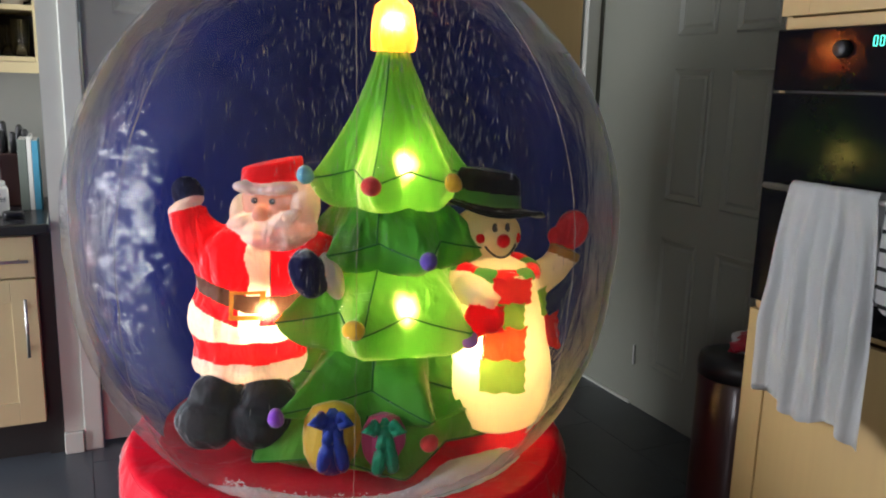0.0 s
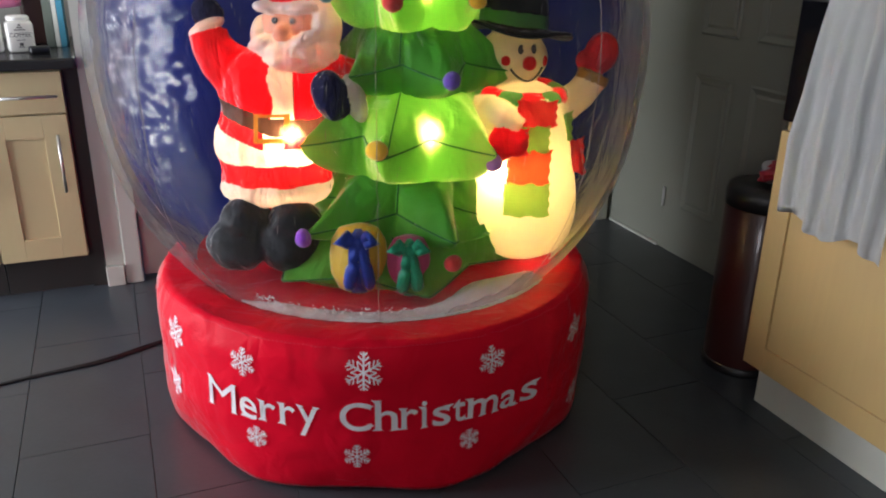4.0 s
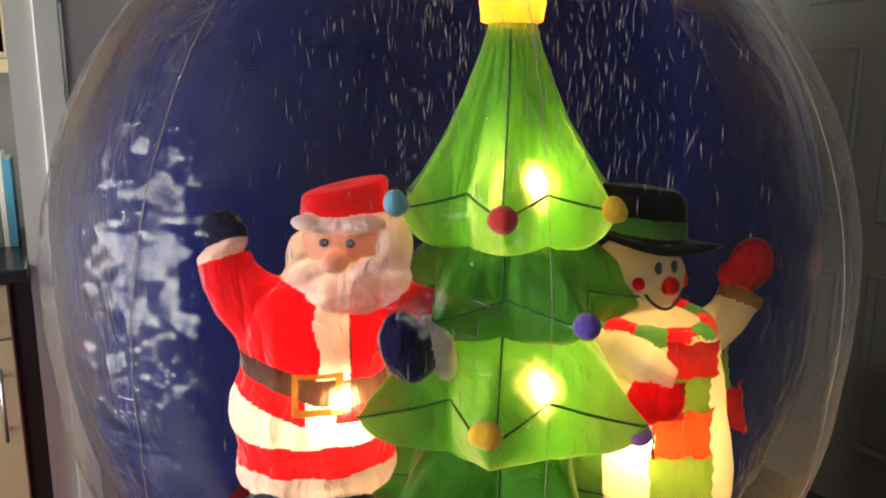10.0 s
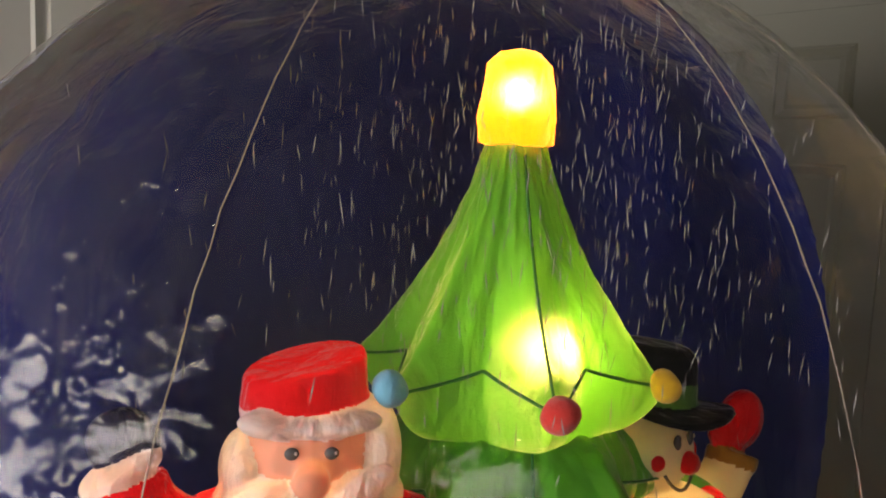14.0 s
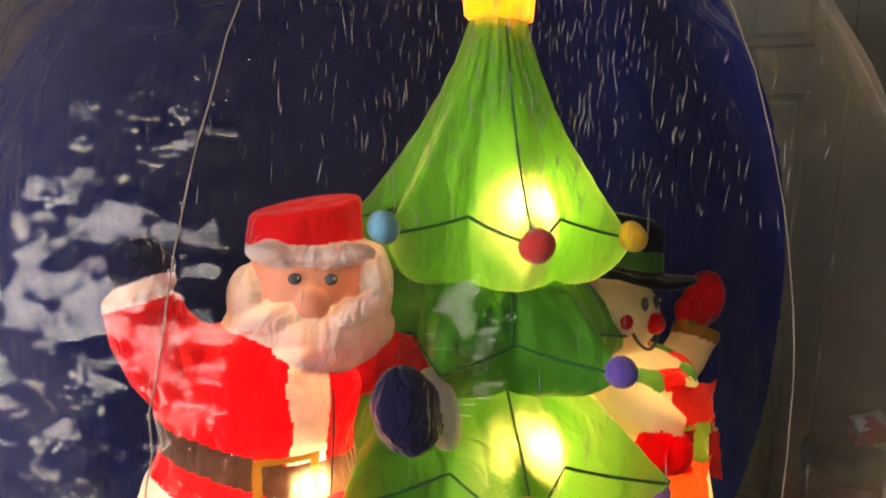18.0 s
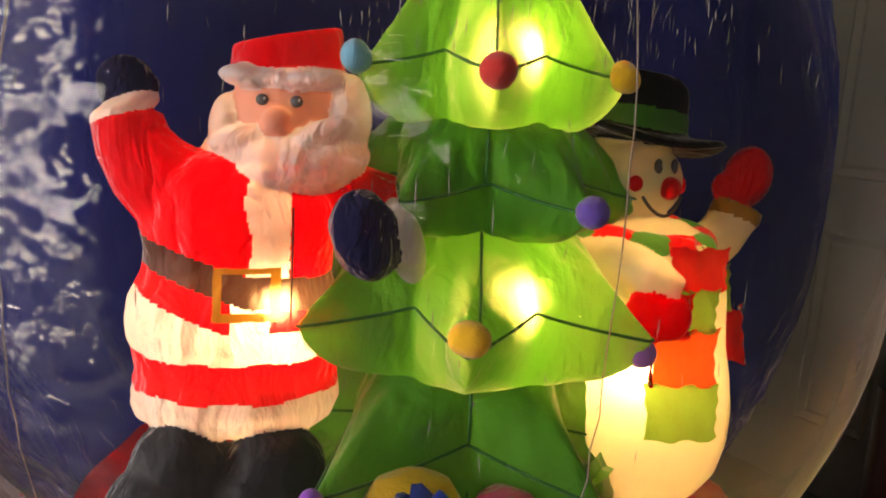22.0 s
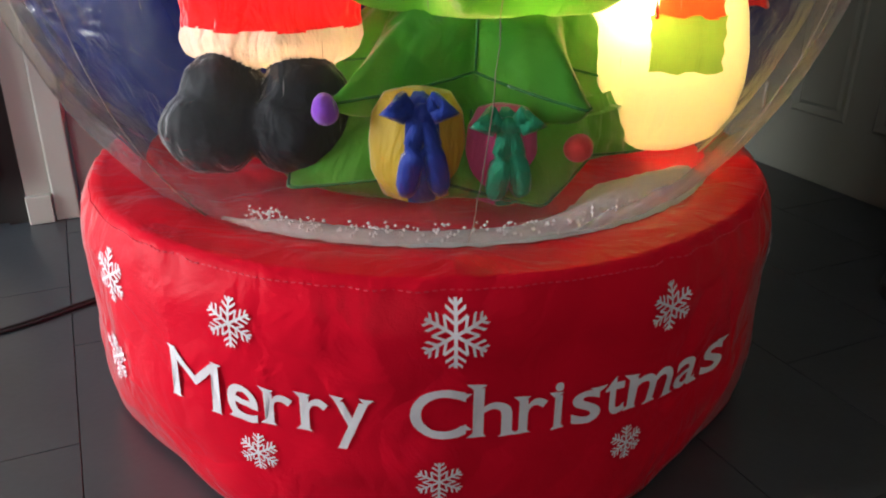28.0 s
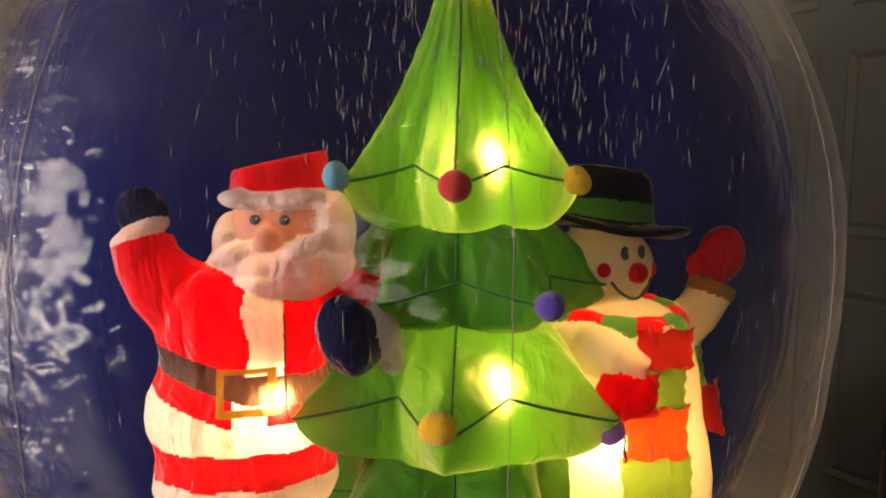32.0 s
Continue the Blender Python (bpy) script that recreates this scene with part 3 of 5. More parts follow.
canister(-0.285, 3.14, "TEA")
canister(-0.18, 3.135, "COFFEE")
stand = root("cake_stand", pose(-0.325, 3.33, 0.91), "pink round cake stand holding wrapped sweets", "stand")
part("foot", lathe([(0.06, 0), (0.055, 0.01), (0.02, 0.03), (0.02, 0.12), (0.05, 0.14)], 24), M_DARK, stand, smooth=True)
part("plate", lathe([(0.05, 0.14), (0.15, 0.15), (0.155, 0.185), (0.15, 0.187), (0.14, 0.16)], 36), M_PINK, stand, smooth=True)
for k in range(14):
    bm = bmesh.new()
    ball(bm, (0.11 * math.cos(k * 2.4) * (0.3 + 0.05 * k), 0.11 * math.sin(k * 2.4) * (0.3 + 0.05 * k), 0.18), (0.022, 0.016, 0.014), seg=9)
    part("sweet", bm, (POM["yellow"], N_STAR, M_CERAMIC)[k % 3], stand, "wrapped sweet", True)
bm = bmesh.new()
ball(bm, (0.02, -0.02, 0.205), (0.034, 0.03, 0.025), seg=12)
part("bow", bm, N_ROYAL, stand, "blue ribbon bow", True)
block = root("knife_block", pose(-0.128, 3.43, 0.91, 0, 0, 10), "dark wooden knife block with black knife handles", "knife block")
part("block", boxmesh(-0.055, 0.055, -0.07, 0.07, 0.0, 0.21, 0.006), material("dark_red_wood", (0.05, 0.016, 0.012), 0.4), block)
for k, (x, y, h) in enumerate(((-0.035, -0.03, 0.10), (0.0, -0.035, 0.09), (0.035, -0.03, 0.10), (-0.02, 0.02, 0.13), (0.025, 0.02, 0.115))):
    bm = bmesh.new()
    tube(bm, [(x, y, 0.205), (x * 1.1, y - 0.004, 0.205 + h * 0.5), (x * 1.3, y - 0.012, 0.205 + h * 0.92), (x * 1.34, y - 0.014, 0.205 + h)], [0.010, 0.012, 0.013, 0.006], n=10)
    part("knife_handle", bm, M_BLACKP, block, smooth=True)
for x0, w, d, h, m, lab in ((-0.098, 0.03, 0.19, 0.275, M_BOOKA, "grey-green hardback book standing upright"), (-0.066, 0.016, 0.2, 0.285, M_CERAMIC, "pale slim book standing upright"), (-0.049, 0.022, 0.19, 0.27, M_BOOKB, "bright blue book standing upright")):
    bk = root("book", pose(x0, 3.24, 0.91), lab, "book", "books on the worktop")
    part("cover", boxmesh(0, w, 0, d, 0, h, 0.002), m, bk)
    part("pages", boxmesh(0.003, w - 0.003, 0.004, d + 0.002, h - 0.004, h + 0.0008), M_CERAMIC, bk)
# small black object of unknown use on the worktop
puck = root("black_gadget", pose(-0.115, 3.045, 0.91, 0, 0, 15), "small black plastic gadget lying on the worktop", "gadget")
part("body", boxmesh(-0.035, 0.035, -0.02, 0.02, 0.0, 0.028, 0.008), M_BLACKP, puck, smooth=True)
mug = root("mug", pose(-0.082, 3.33, 1.686), "cream china mug with dark printed scene", "mug")
part("body", lathe([(0.03, 0), (0.037, 0.004), (0.039, 0.085), (0.0405, 0.092), (0.037, 0.092), (0.035, 0.01)], 28), M_CERAMIC, mug, smooth=True)
bm = bmesh.new()
tube(bm, [(0.036, 0, 0.078), (0.055, 0, 0.08), (0.066, 0, 0.06), (0.06, 0, 0.032), (0.037, 0, 0.022)], [0.006] * 5, n=10)
part("handle", bm, M_CERAMIC, mug, smooth=True)
bm = bmesh.new()
for k in range(9):
    a = -1.0 + 0.25 * k
    h = 0.02 + 0.011 * (k % 3)
    q = [bm.verts.new((0.0407 * math.sin(b), -0.0407 * math.cos(b), z)) for b, z in ((a, 0.025), (a + 0.17, 0.025), (a + 0.14, 0.025 + h), (a + 0.03, 0.03 + h))]
    bm.faces.new(q)
part("print", bm, M_BOOKA, mug, "faded dark print")
for x, y, h in ((-0.062, 3.33, 0.14), (-0.115, 3.42, 0.12), (-0.07, 3.45, 0.13)):
    gl = root("drinking_glass", pose(x, y, 1.4965), "clear straight drinking glass", "glass", "glasses on the shelf")
    part("glass", lathe([(0.024, 0), (0.028, 0.002), (0.033, h), (0.031, h), (0.026, 0.008)], 20), M_GLASS, gl, smooth=True)

# ---- right oven tower ----
tower = root("oven_cabinet", pose(0, 0, 0), "tall beech oven housing with door below and cupboard above", "cabinet")
part("side_panel", boxmesh(1.802, 2.40, 1.318, 1.336, 0.15, 2.15, 0.002), M_BEECH, tower)
part("side_panel", boxmesh(1.802, 2.40, 0.735, 0.753, 0.15, 2.15, 0.002), M_BEECH, tower)
part("shelf", boxmesh(1.81, 2.40, 0.754, 1.317, 0.862, 0.88), M_BEECH, tower)
part("shelf", boxmesh(1.80, 2.40, 0.754, 1.317, 1.60, 1.628), M_BEECH, tower)
# back board coloured near-black, recess darkness painted in
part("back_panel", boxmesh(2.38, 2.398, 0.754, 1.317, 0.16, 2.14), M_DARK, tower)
part("plinth", boxmesh(1.854, 1.87, 0.735, 1.335, 0.0, 0.148), M_WHITE, tower, "white plinth board")


def side_front(parent, name, y0, y1, z0, z1, x, mat, rail):
    f = part(name, boxmesh(x + 0.007, x + 0.016, y0 + rail - 0.002, y1 - rail + 0.002, z0 + rail - 0.002, z1 - rail + 0.002), mat, parent)
    for b in ((y0, y0 + rail, z0, z1), (y1 - rail, y1, z0, z1), (y0 + rail, y1 - rail, z0, z0 + rail), (y0 + rail, y1 - rail, z1 - rail, z1)):
        part("rail", boxmesh(x, x + 0.019, b[0], b[1], b[2], b[3], 0.0015), mat, f)
    return f


side_front(tower, "door", 0.737, 1.334, 0.155, 0.858, 1.78, M_BEECH, 0.075)
side_front(tower, "door", 0.737, 1.334, 1.632, 2.15, 1.78, M_BEECH, 0.085)
oven = root("oven", pose(0, 0, 0), "black built-in oven with glass door and rotary knobs", "oven")
part("body", boxmesh(1.80, 2.34, 0.756, 1.315, 0.881, 1.598), M_BLACKP, oven)
part("door", boxmesh(1.772, 1.798, 0.74, 1.332, 0.886, 1.44, 0.004), M_OVEN, oven, "dark reflective glass oven door")
part("control_panel", boxmesh(1.772, 1.798, 0.74, 1.332, 1.446, 1.598, 0.004), M_OVEN, oven, "black glass control panel")
for y in (1.125, 0.9):
    bm = lathe([(0.021, 0), (0.021, 0.012), (0.018, 0.02), (0.017, 0.021)], 24)
    bmesh.ops.rotate(bm, verts=bm.verts, cent=(0, 0, 0), matrix=Matrix.Rotation(radians(-90), 3, "Y"))
    bmesh.ops.translate(bm, verts=bm.verts, vec=(1.771, y, 1.545))
    part("knob", bm, M_BLACKP, oven, "black rotary knob", True)
M_DIGIT = glow("green_digits", (0.1, 0.9, 0.6), 2.0)
for k, y in enumerate((1.045, 1.028, 1.005, 0.988)):
    for dy, z, w, h in ((0, 1.572, 0.009, 0.002), (0, 1.55, 0.009, 0.002), (0.0045, 1.561, 0.002, 0.02), (-0.0045, 1.561, 0.002, 0.02)):
        part("digit_segment", boxmesh(1.7705, 1.7715, y + dy - w / 2, y + dy + w / 2, z - h / 2, z + h / 2), M_DIGIT, oven)
bm = bmesh.new()
tube(bm, [(1.738, 0.78, 1.205), (1.738, 1.29, 1.205)], [0.008, 0.008], n=12)
handle = part("handle", bm, M_STEEL, oven, "steel oven door handle", True)
for y in (0.80, 1.27):
    bm = bmesh.new()
    tube(bm, [(1.738, y, 1.205), (1.773, y, 1.205)], [0.006, 0.006], n=10)
    part("handle_post", bm, M_STEEL, handle)


def towel_mesh(y0, y1, zt, front, back, x=1.738, folds=5, seed=1.0, flare=0.0):
    """A towel folded over the handle, with a front and a back fall, soft folds and thickness."""
    bm = bmesh.new()
    nu, path = 44, []
    for k in range(26):
        path.append((-0.017, -front * (1 - k / 26)))
    for k in range(9):
        a = math.pi * k / 8
        path.append((-0.016 * math.cos(a), 0.014 * math.sin(a)))
    for k in range(12):
        path.append((0.017, -back * (k + 1) / 12))
    grid = []
    for u in range(nu + 1):
        f = u / nu
        row = []
        for k, (dx, dz) in enumerate(path):
            hang = min(1.0, max(0.0, -dz / 0.35))
            w = math.sin(f * folds * 2 * math.pi + seed) * 0.014 * (0.25 + hang) + 0.01 * noise.noise(Vector((f * 6 + seed, dz * 5, seed)))
            y = y0 + (y1 - y0) * f + (f - 0.5) * flare * hang + 0.012 * noise.noise(Vector((f * 3, dz * 4, seed + 5)))
            x1 = x + dx + (min(w, 0.012) if dx > 0 else -abs(w) - 0.5 * w)
            edge = 0.02 * math.sin(f * 9 + seed) + 0.03 * (0.5 - f) if k == 0 else 0
            row.append(bm.verts.new((min(x1, 1.766), y, zt + dz + edge)))
        grid.append(row)
    for a, b in zip(grid, grid[1:]):
        for k in range(len(path) - 1):
            bm.faces.new((a[k], a[k + 1], b[k + 1], b[k]))
    bmesh.ops.solidify(bm, geom=bm.faces[:], thickness=-0.003)
    return bm


towel = root("towel", pose(0, 0, 0), "white terry towel folded over the oven handle", "towel")
part("cloth", towel_mesh(1.19, 0.945, 1.214, 0.56, 0.25, folds=3.5, flare=-0.07), M_TOWEL, towel, smooth=True)
M_CHECK = material("black_white_check", (0.6, 0.6, 0.6), 0.9, bump=0.4)
cn, cl = M_CHECK.node_tree.nodes, M_CHECK.node_tree.links
chk, ctc = cn.new("ShaderNodeTexBrick"), cn.new("ShaderNodeTexCoord")
chk.inputs["Color1"].default_value, chk.inputs["Color2"].default_value, chk.inputs["Mortar"].default_value = (0.6, 0.6, 0.6, 1), (0.55, 0.55, 0.55, 1), (0.02, 0.02, 0.02, 1)
chk.inputs["Scale"].default_value, chk.inputs["Mortar Size"].default_value = 12, 0.06
cmp = cn.new("ShaderNodeMapping")
cmp.inputs["Rotation"].default_value = (radians(90), 0, radians(90))
cl.new(ctc.outputs["Object"], cmp.inputs["Vector"])
cl.new(cmp.outputs[0], chk.inputs["Vector"])
cl.new(chk.outputs[0], cn["Principled BSDF"].inputs["Base Color"])
tea = root("tea_towel", pose(0, 0, 0), "white tea towel with black check hanging on the oven handle", "towel")
part("cloth", towel_mesh(0.925, 0.76, 1.214, 0.24, 0.2, folds=2, seed=3.0), M_CHECK, tea, smooth=True)

# bin and the bits on it
bin_ = root("waste_bin", pose(1.985, 1.55, 0), "dark brown metal pedal bin with black lid", "bin")
part("body", lathe([(0.118, 0.0), (0.122, 0.01), (0.122, 0.555), (0.118, 0.56)], 40), M_BIN, bin_, smooth=True)
part("lid", lathe([(0.124, 0.561), (0.125, 0.60), (0.118, 0.622), (0.09, 0.632), (0.02, 0.635)], 40), M_BLACKP, bin_, "black plastic rim lid", True)
part("base_ring", lathe([(0.125, 0.0), (0.127, 0.004), (0.127, 0.026), (0.123, 0.03)], 40), M_BLACKP, bin_, smooth=True)
bag = root("carrier_bag", pose(1.99, 1.52, 0.638), "crumpled white and red plastic bag on the bin", "bag")
bm = bmesh.new()
for v in ball(bm, (0, 0, 0.035), (0.07, 0.05, 0.04), seg=20):
    v.co += Vector((noise.noise(v.co * 30), noise.noise(v.co * 30 + Vector((3, 1, 2))), noise.noise(v.co * 25 + Vector((7, 7, 7))))) * 0.025
    v.co.z = max(v.co.z, 0.0)
for f in bm.faces:
    f.material_index = 1 if noise.noise(f.calc_center_median() * 18) > 0.05 else 0
part("film", bm, [material("white_film", (0.5, 0.5, 0.5), 0.35), material("red_film", (0.4, 0.02, 0.04), 0.35)], bag)

# ---- the inflatable snow globe ----
globe = root("snow_globe", pose(0.82, 1.93, 0, 0, 0, -20), "inflatable clear snow globe on red drum with lit festive figures", "inflatable decoration")
GC, GR, RIM = Vector((-0.003, 0.028, 1.047)), 0.768, -0.12
DC = (0.0, -0.027)


def squash(d):
    """The globe sags outward towards the drum and rises a little at the crown."""
    return 1.0 + 0.13 * max(0.0, -d.z - 0.15) + 0.016 * max(0.0, d.z)


def drum_r(az, z):
    """Radius of the drum's side at an angle from its front and a height."""
    k = max(0.0, (0.16 - z) / 0.16)
    facet = 0.5 + 0.5 * math.cos(8 * (az + 0.052))
    r = 0.648 - (0.015 + 0.035 * facet) * k ** 2
    k2 = max(0.0, (z - 0.35) / 0.09)
    return r - 0.03 * k2 ** 2


def drum_shape(a, r, z):
    w = 0.006 * noise.noise(Vector((3 * math.sin(a), 3 * math.cos(a), z * 7))) + 0.004 * noise.noise(Vector((9 * math.sin(a), 9 * math.cos(a), z * 22)))
    if z > 0.3:
        w += 0.005 * math.sin(60 * a) * min(1, (z - 0.3) / 0.1) * max(0, noise.noise(Vector((4 * math.sin(a), 4 * math.cos(a), 2))) + 0.35)
    return r + w, z


prof = [(0.30, 0.006), (0.56, 0.004)] + [(None, 0.012 + 0.425 * k / 30) for k in range(31)]
bm = bmesh.new()
n = 160
rings = []
for r, z in prof:
    ring = []
    for k in range(n):
        a = 2 * math.pi * k / n
        q, h = drum_shape(a, drum_r(a if a < math.pi else a - 2 * math.pi, z) if r is None else r, z)
        ring.append(bm.verts.new((DC[0] + q * math.sin(a), DC[1] - q * math.cos(a), h)))
    rings.append(ring)
for r, z in ((0.605, 0.436), (0.575, 0.436), (0.54, 0.428), (0.50, 0.415), (0.468, 0.406), (0.445, 0.403), (0.40, 0.402), (0.2, 0.402), (0.02, 0.402)):
    ring = []
    f = min(1.0, max(0.0, (0.60 - r) / 0.13))
    for k in range(n):
        a = 2 * math.pi * k / n
        w = 0.006 * noise.noise(Vector((5 * math.sin(a) * r * 2, 5 * math.cos(a) * r * 2, r * 9)))
        ring.append(bm.verts.new((DC[0] + (GC.x - DC[0]) * f + (r + w) * math.sin(a), DC[1] + (GC.y - DC[1]) * f - (r + w) * math.cos(a), z + w)))
    rings.append(ring)
for a, b in zip(rings, rings[1:]):
    for k in range(n):
        bm.faces.new((a[k], a[(k + 1) % n], b[(k + 1) % n], b[k]))
bm.faces.new(rings[0])
bm.faces.new(rings[-1])
drum = part("drum", bm, N_RED, globe, "shiny red nylon drum base", True)


def on_drum(az, z, lift=0.004):
    a = radians(az)
    r, h = drum_shape(a % (2 * math.pi), drum_r(a, z), z)
    return Vector((DC[0] + (r + lift) * math.sin(a), DC[1] - (r + lift) * math.cos(a), z))


def printed(name, flat_verts, flat_faces, az, z, label=""):
    """Lays a flat print (x along the drum, y up, metres) on the drum's side."""
    bm = bmesh.new()
    vs = [bm.verts.new(on_drum(az + math.degrees(x / 0.65), z + y, 0.0026)) for x, y in flat_verts]
    for f in flat_faces:
        try:
            bm.faces.new([vs[i] for i in f])
        except ValueError:
            pass
    return part(name, bm, M_PRINT, drum, label)


def snowflake(size, turn=0.0, style=0):
    """Six feathered arms growing out of a small hexagon, as one sheet."""
    w = size * 0.105
    V, F = [(w * math.cos(turn + math.pi / 3 * k), w * math.sin(turn + math.pi / 3 * k)) for k in range(6)], [tuple(range(6))]
    for k in range(6):
        a = turn + math.pi / 3 * (k + 0.5)
        e, s = Vector((math.cos(a), math.sin(a))), Vector((-math.sin(a), math.cos(a)))
        lo, hi = k, (k + 1) % 6
        for f, ln in ((0.30, 0.34), (0.56, 0.30), (0.80, 0.18)) if style == 0 else ((0.28, 0.25), (0.50, 0.34), (0.72, 0.28)):
            for step in (f * size, f * size + w):
                i = len(V)
                V += [tuple(e * step - s * w / 2), tuple(e * step + s * w / 2)]
                F.append((lo, i, i + 1, hi))
                was, (lo, hi) = (lo, hi), (i, i + 1)
            for side, p, q in ((-1, was[0], lo), (1, was[1], hi)):
                b = a + side * radians(52)
                d = Vector((math.cos(b), math.sin(b))) * size * ln
                i = len(V)
                V += [tuple(Vector(V[p]) + d), tuple(Vector(V[q]) + d)]
                F.append((p, i, i + 1, q))
        i = len(V)
        V += [tuple(e * size - s * w / 2), tuple(e * size + s * w / 2)]
        F.append((lo, i, i + 1, hi))
    return V, F


for az, z, size, st in ((-0.4, 0.372, 0.056, 0), (-28, 0.358, 0.045, 0), (28, 0.362, 0.045, 0), (-25.2, 0.158, 0.037, 1), (-2.2, 0.138, 0.042, 0), (23, 0.152, 0.035, 1),
                        (-52, 0.352, 0.054, 0), (-54.8, 0.195, 0.052, 1), (58, 0.335, 0.052, 0), (61, 0.12, 0.05, 1), (84, 0.35, 0.05, 0), (-80, 0.35, 0.05, 0), (86, 0.16, 0.05, 1), (-82, 0.18, 0.05, 1)):
    V, F = snowflake(size * 0.82, 0.0, st)
    printed("snowflake", V, F, az, z, "white printed snowflake")


def letter(char, az0, az1, z, size, serifs, slant):
    """One printed letter between two angles round the drum, with flared serifs at the ends of its stems."""
    cu = bpy.data.curves.new("letter", "FONT")
    cu.body, cu.size, cu.offset, cu.resolution_u = char, size, 0.0 if char == "M" else 0.0012, 6
    t = new("lettering", cu)
    me = bpy.data.meshes.new_from_object(t.evaluated_get(bpy.context.evaluated_depsgraph_get()))
    bpy.data.objects.remove(t)
    bm = bmesh.new()
    bm.from_mesh(me)
    xs = [v.co.x for v in bm.verts]
    lo, hi = min(xs), max(xs)
    w = (0.07 if char == "M" else 0.10) * size
    for fx, fy in serifs:
        c, d = lo + (hi - lo) * fx, fy * size * 0.70
        up = 1 if fy > 0.2 else -1
        V = [bm.verts.new((c + px * w, d + up * py * w, 0)) for px, py in ((-1.05, 0.30), (-0.35, -0.45), (0.35, -0.45), (1.05, 0.16))]
        bm.faces.new(V)
    for k in range(13):
        x = lo + (hi - lo) * (k + 0.37) / 13
        bmesh.ops.bisect_plane(bm, geom=bm.verts[:] + bm.edges[:] + bm.faces[:], plane_co=(x, 0, 0), plane_no=(1, 0, 0))
    for v in bm.verts:
        f = (v.co.x - lo) / (hi - lo)
        swell = 0.0012 * noise.noise(Vector((v.co.x * 70, v.co.y * 70, az0)))
        v.co = on_drum(az0 + (az1 - az0) * f, z + v.co.y + slant * (f - 0.5) + swell, 0.0024)
    return part("letter", bm, M_PRINT, drum, "white printed lettering")


STEM = ((0.12, 0.0), (0.10, 0.70))
for char, az0, az1, z, serifs, slant in (
        ("M", -38.4, -30.4, 0.210, ((0.08, 0.0), (0.92, 0.0), (0.04, 1.0), (0.96, 1.0)), -0.006), ("e", -29.4, -25.0, 0.208, ((0.3, 0.0),), -0.012), ("r", -24.0, -20.2, 0.209, STEM, -0.004),
        ("r", -19.2, -15.6, 0.211, STEM, -0.003), ("y", -14.8, -10.6, 0.213, ((0.08, 0.72), (0.95, 0.72)), 0.0), ("C", -5.7, 1.0, 0.212, ((0.93, 0.86), (0.95, 0.16)), 0.0),
        ("h", 1.8, 6.6, 0.212, ((0.1, 0.0), (0.9, 0.0), (0.08, 1.04)), 0.0), ("r", 7.4, 11.0, 0.213, STEM, 0.0), ("i", 11.8, 12.9, 0.213, ((0.5, 0.0), (0.2, 0.70)), 0.0),
        ("s", 14.2, 18.2, 0.212, ((0.9, 0.66),), 0.0), ("t", 18.8, 21.8, 0.213, ((0.85, 0.05),), 0.0), ("m", 22.4, 30.2, 0.211, ((0.06, 0.0), (0.5, 0.0), (0.94, 0.0), (0.04, 0.70)), -0.004),
        ("a", 31.0, 35.8, 0.207, ((0.92, 0.0),), -0.004), ("s", 37.2, 42.6, 0.202, ((0.9, 0.66),), -0.004)):
    letter(char, az0, az1, z, 0.112, serifs, slant)

# stitched seam round the drum's shoulder
for k in range(150):
    a = -75 + k
    bm = bmesh.new()
    p, q = on_drum(a, 0.425, 0.0006), on_drum(a + 0.55, 0.425, 0.0006)
    tube(bm, [p, q], [0.0011, 0.0011], n=6)
    part("stitch", bm, M_SEAMRED, drum)


def shell(front, name, mat, label):
    """The part of the sphere before or behind the rim plane, open at the drum."""
    bm = bmesh.new()
    rows, cols = 72, 120
    ymax = RIM - 0.028
    lim = math.acos(max(-1, min(1, (RIM) / GR)))
    grid = []
    for i in range(rows + 1):
        f = i / rows
        # polar angle from +y axis
        pa = lim * f if not front else lim + (math.pi - lim) * f
        ring = []
        for k in range(cols):
            b = 2 * math.pi * k / cols
            d = Vector((math.sin(pa) * math.cos(b), math.cos(pa), math.sin(pa) * math.sin(b)))
            p = GC + d * GR * squash(d)
            g = math.atan2(d.x, -d.y)
            if front:
                p += d * (-0.006 * (1 - abs(math.sin(4.5 * g)) ** 0.35) + 0.003 * noise.noise(d * 9))
            else:
                p += d * (0.008 * noise.noise(d * 4) - 0.012 * (1 - d.y ** 4) * (1 - abs(math.sin(4 * math.atan2(d.x, d.z))) ** 0.4))
            ring.append(bm.verts.new(p))
        grid.append(ring)
    for a, b in zip(grid, grid[1:]):
        for k in range(cols):
            vs = [a[k], a[(k + 1) % cols], b[(k + 1) % cols], b[k]]
            if max(v.co.z for v in vs) > 0.40:
                try:
                    bm.faces.new(vs)
                except ValueError:
                    pass
    bmesh.ops.delete(bm, geom=[v for v in bm.verts if not v.link_faces], context="VERTS")
    o = part(name, bm, mat, globe, label, True)
    return o


back = shell(False, "back_shell", N_BLUE, "dark blue nylon back of the globe")
clear = shell(True, "clear_shell", V_CLEAR, "transparent crinkled vinyl front of the globe")
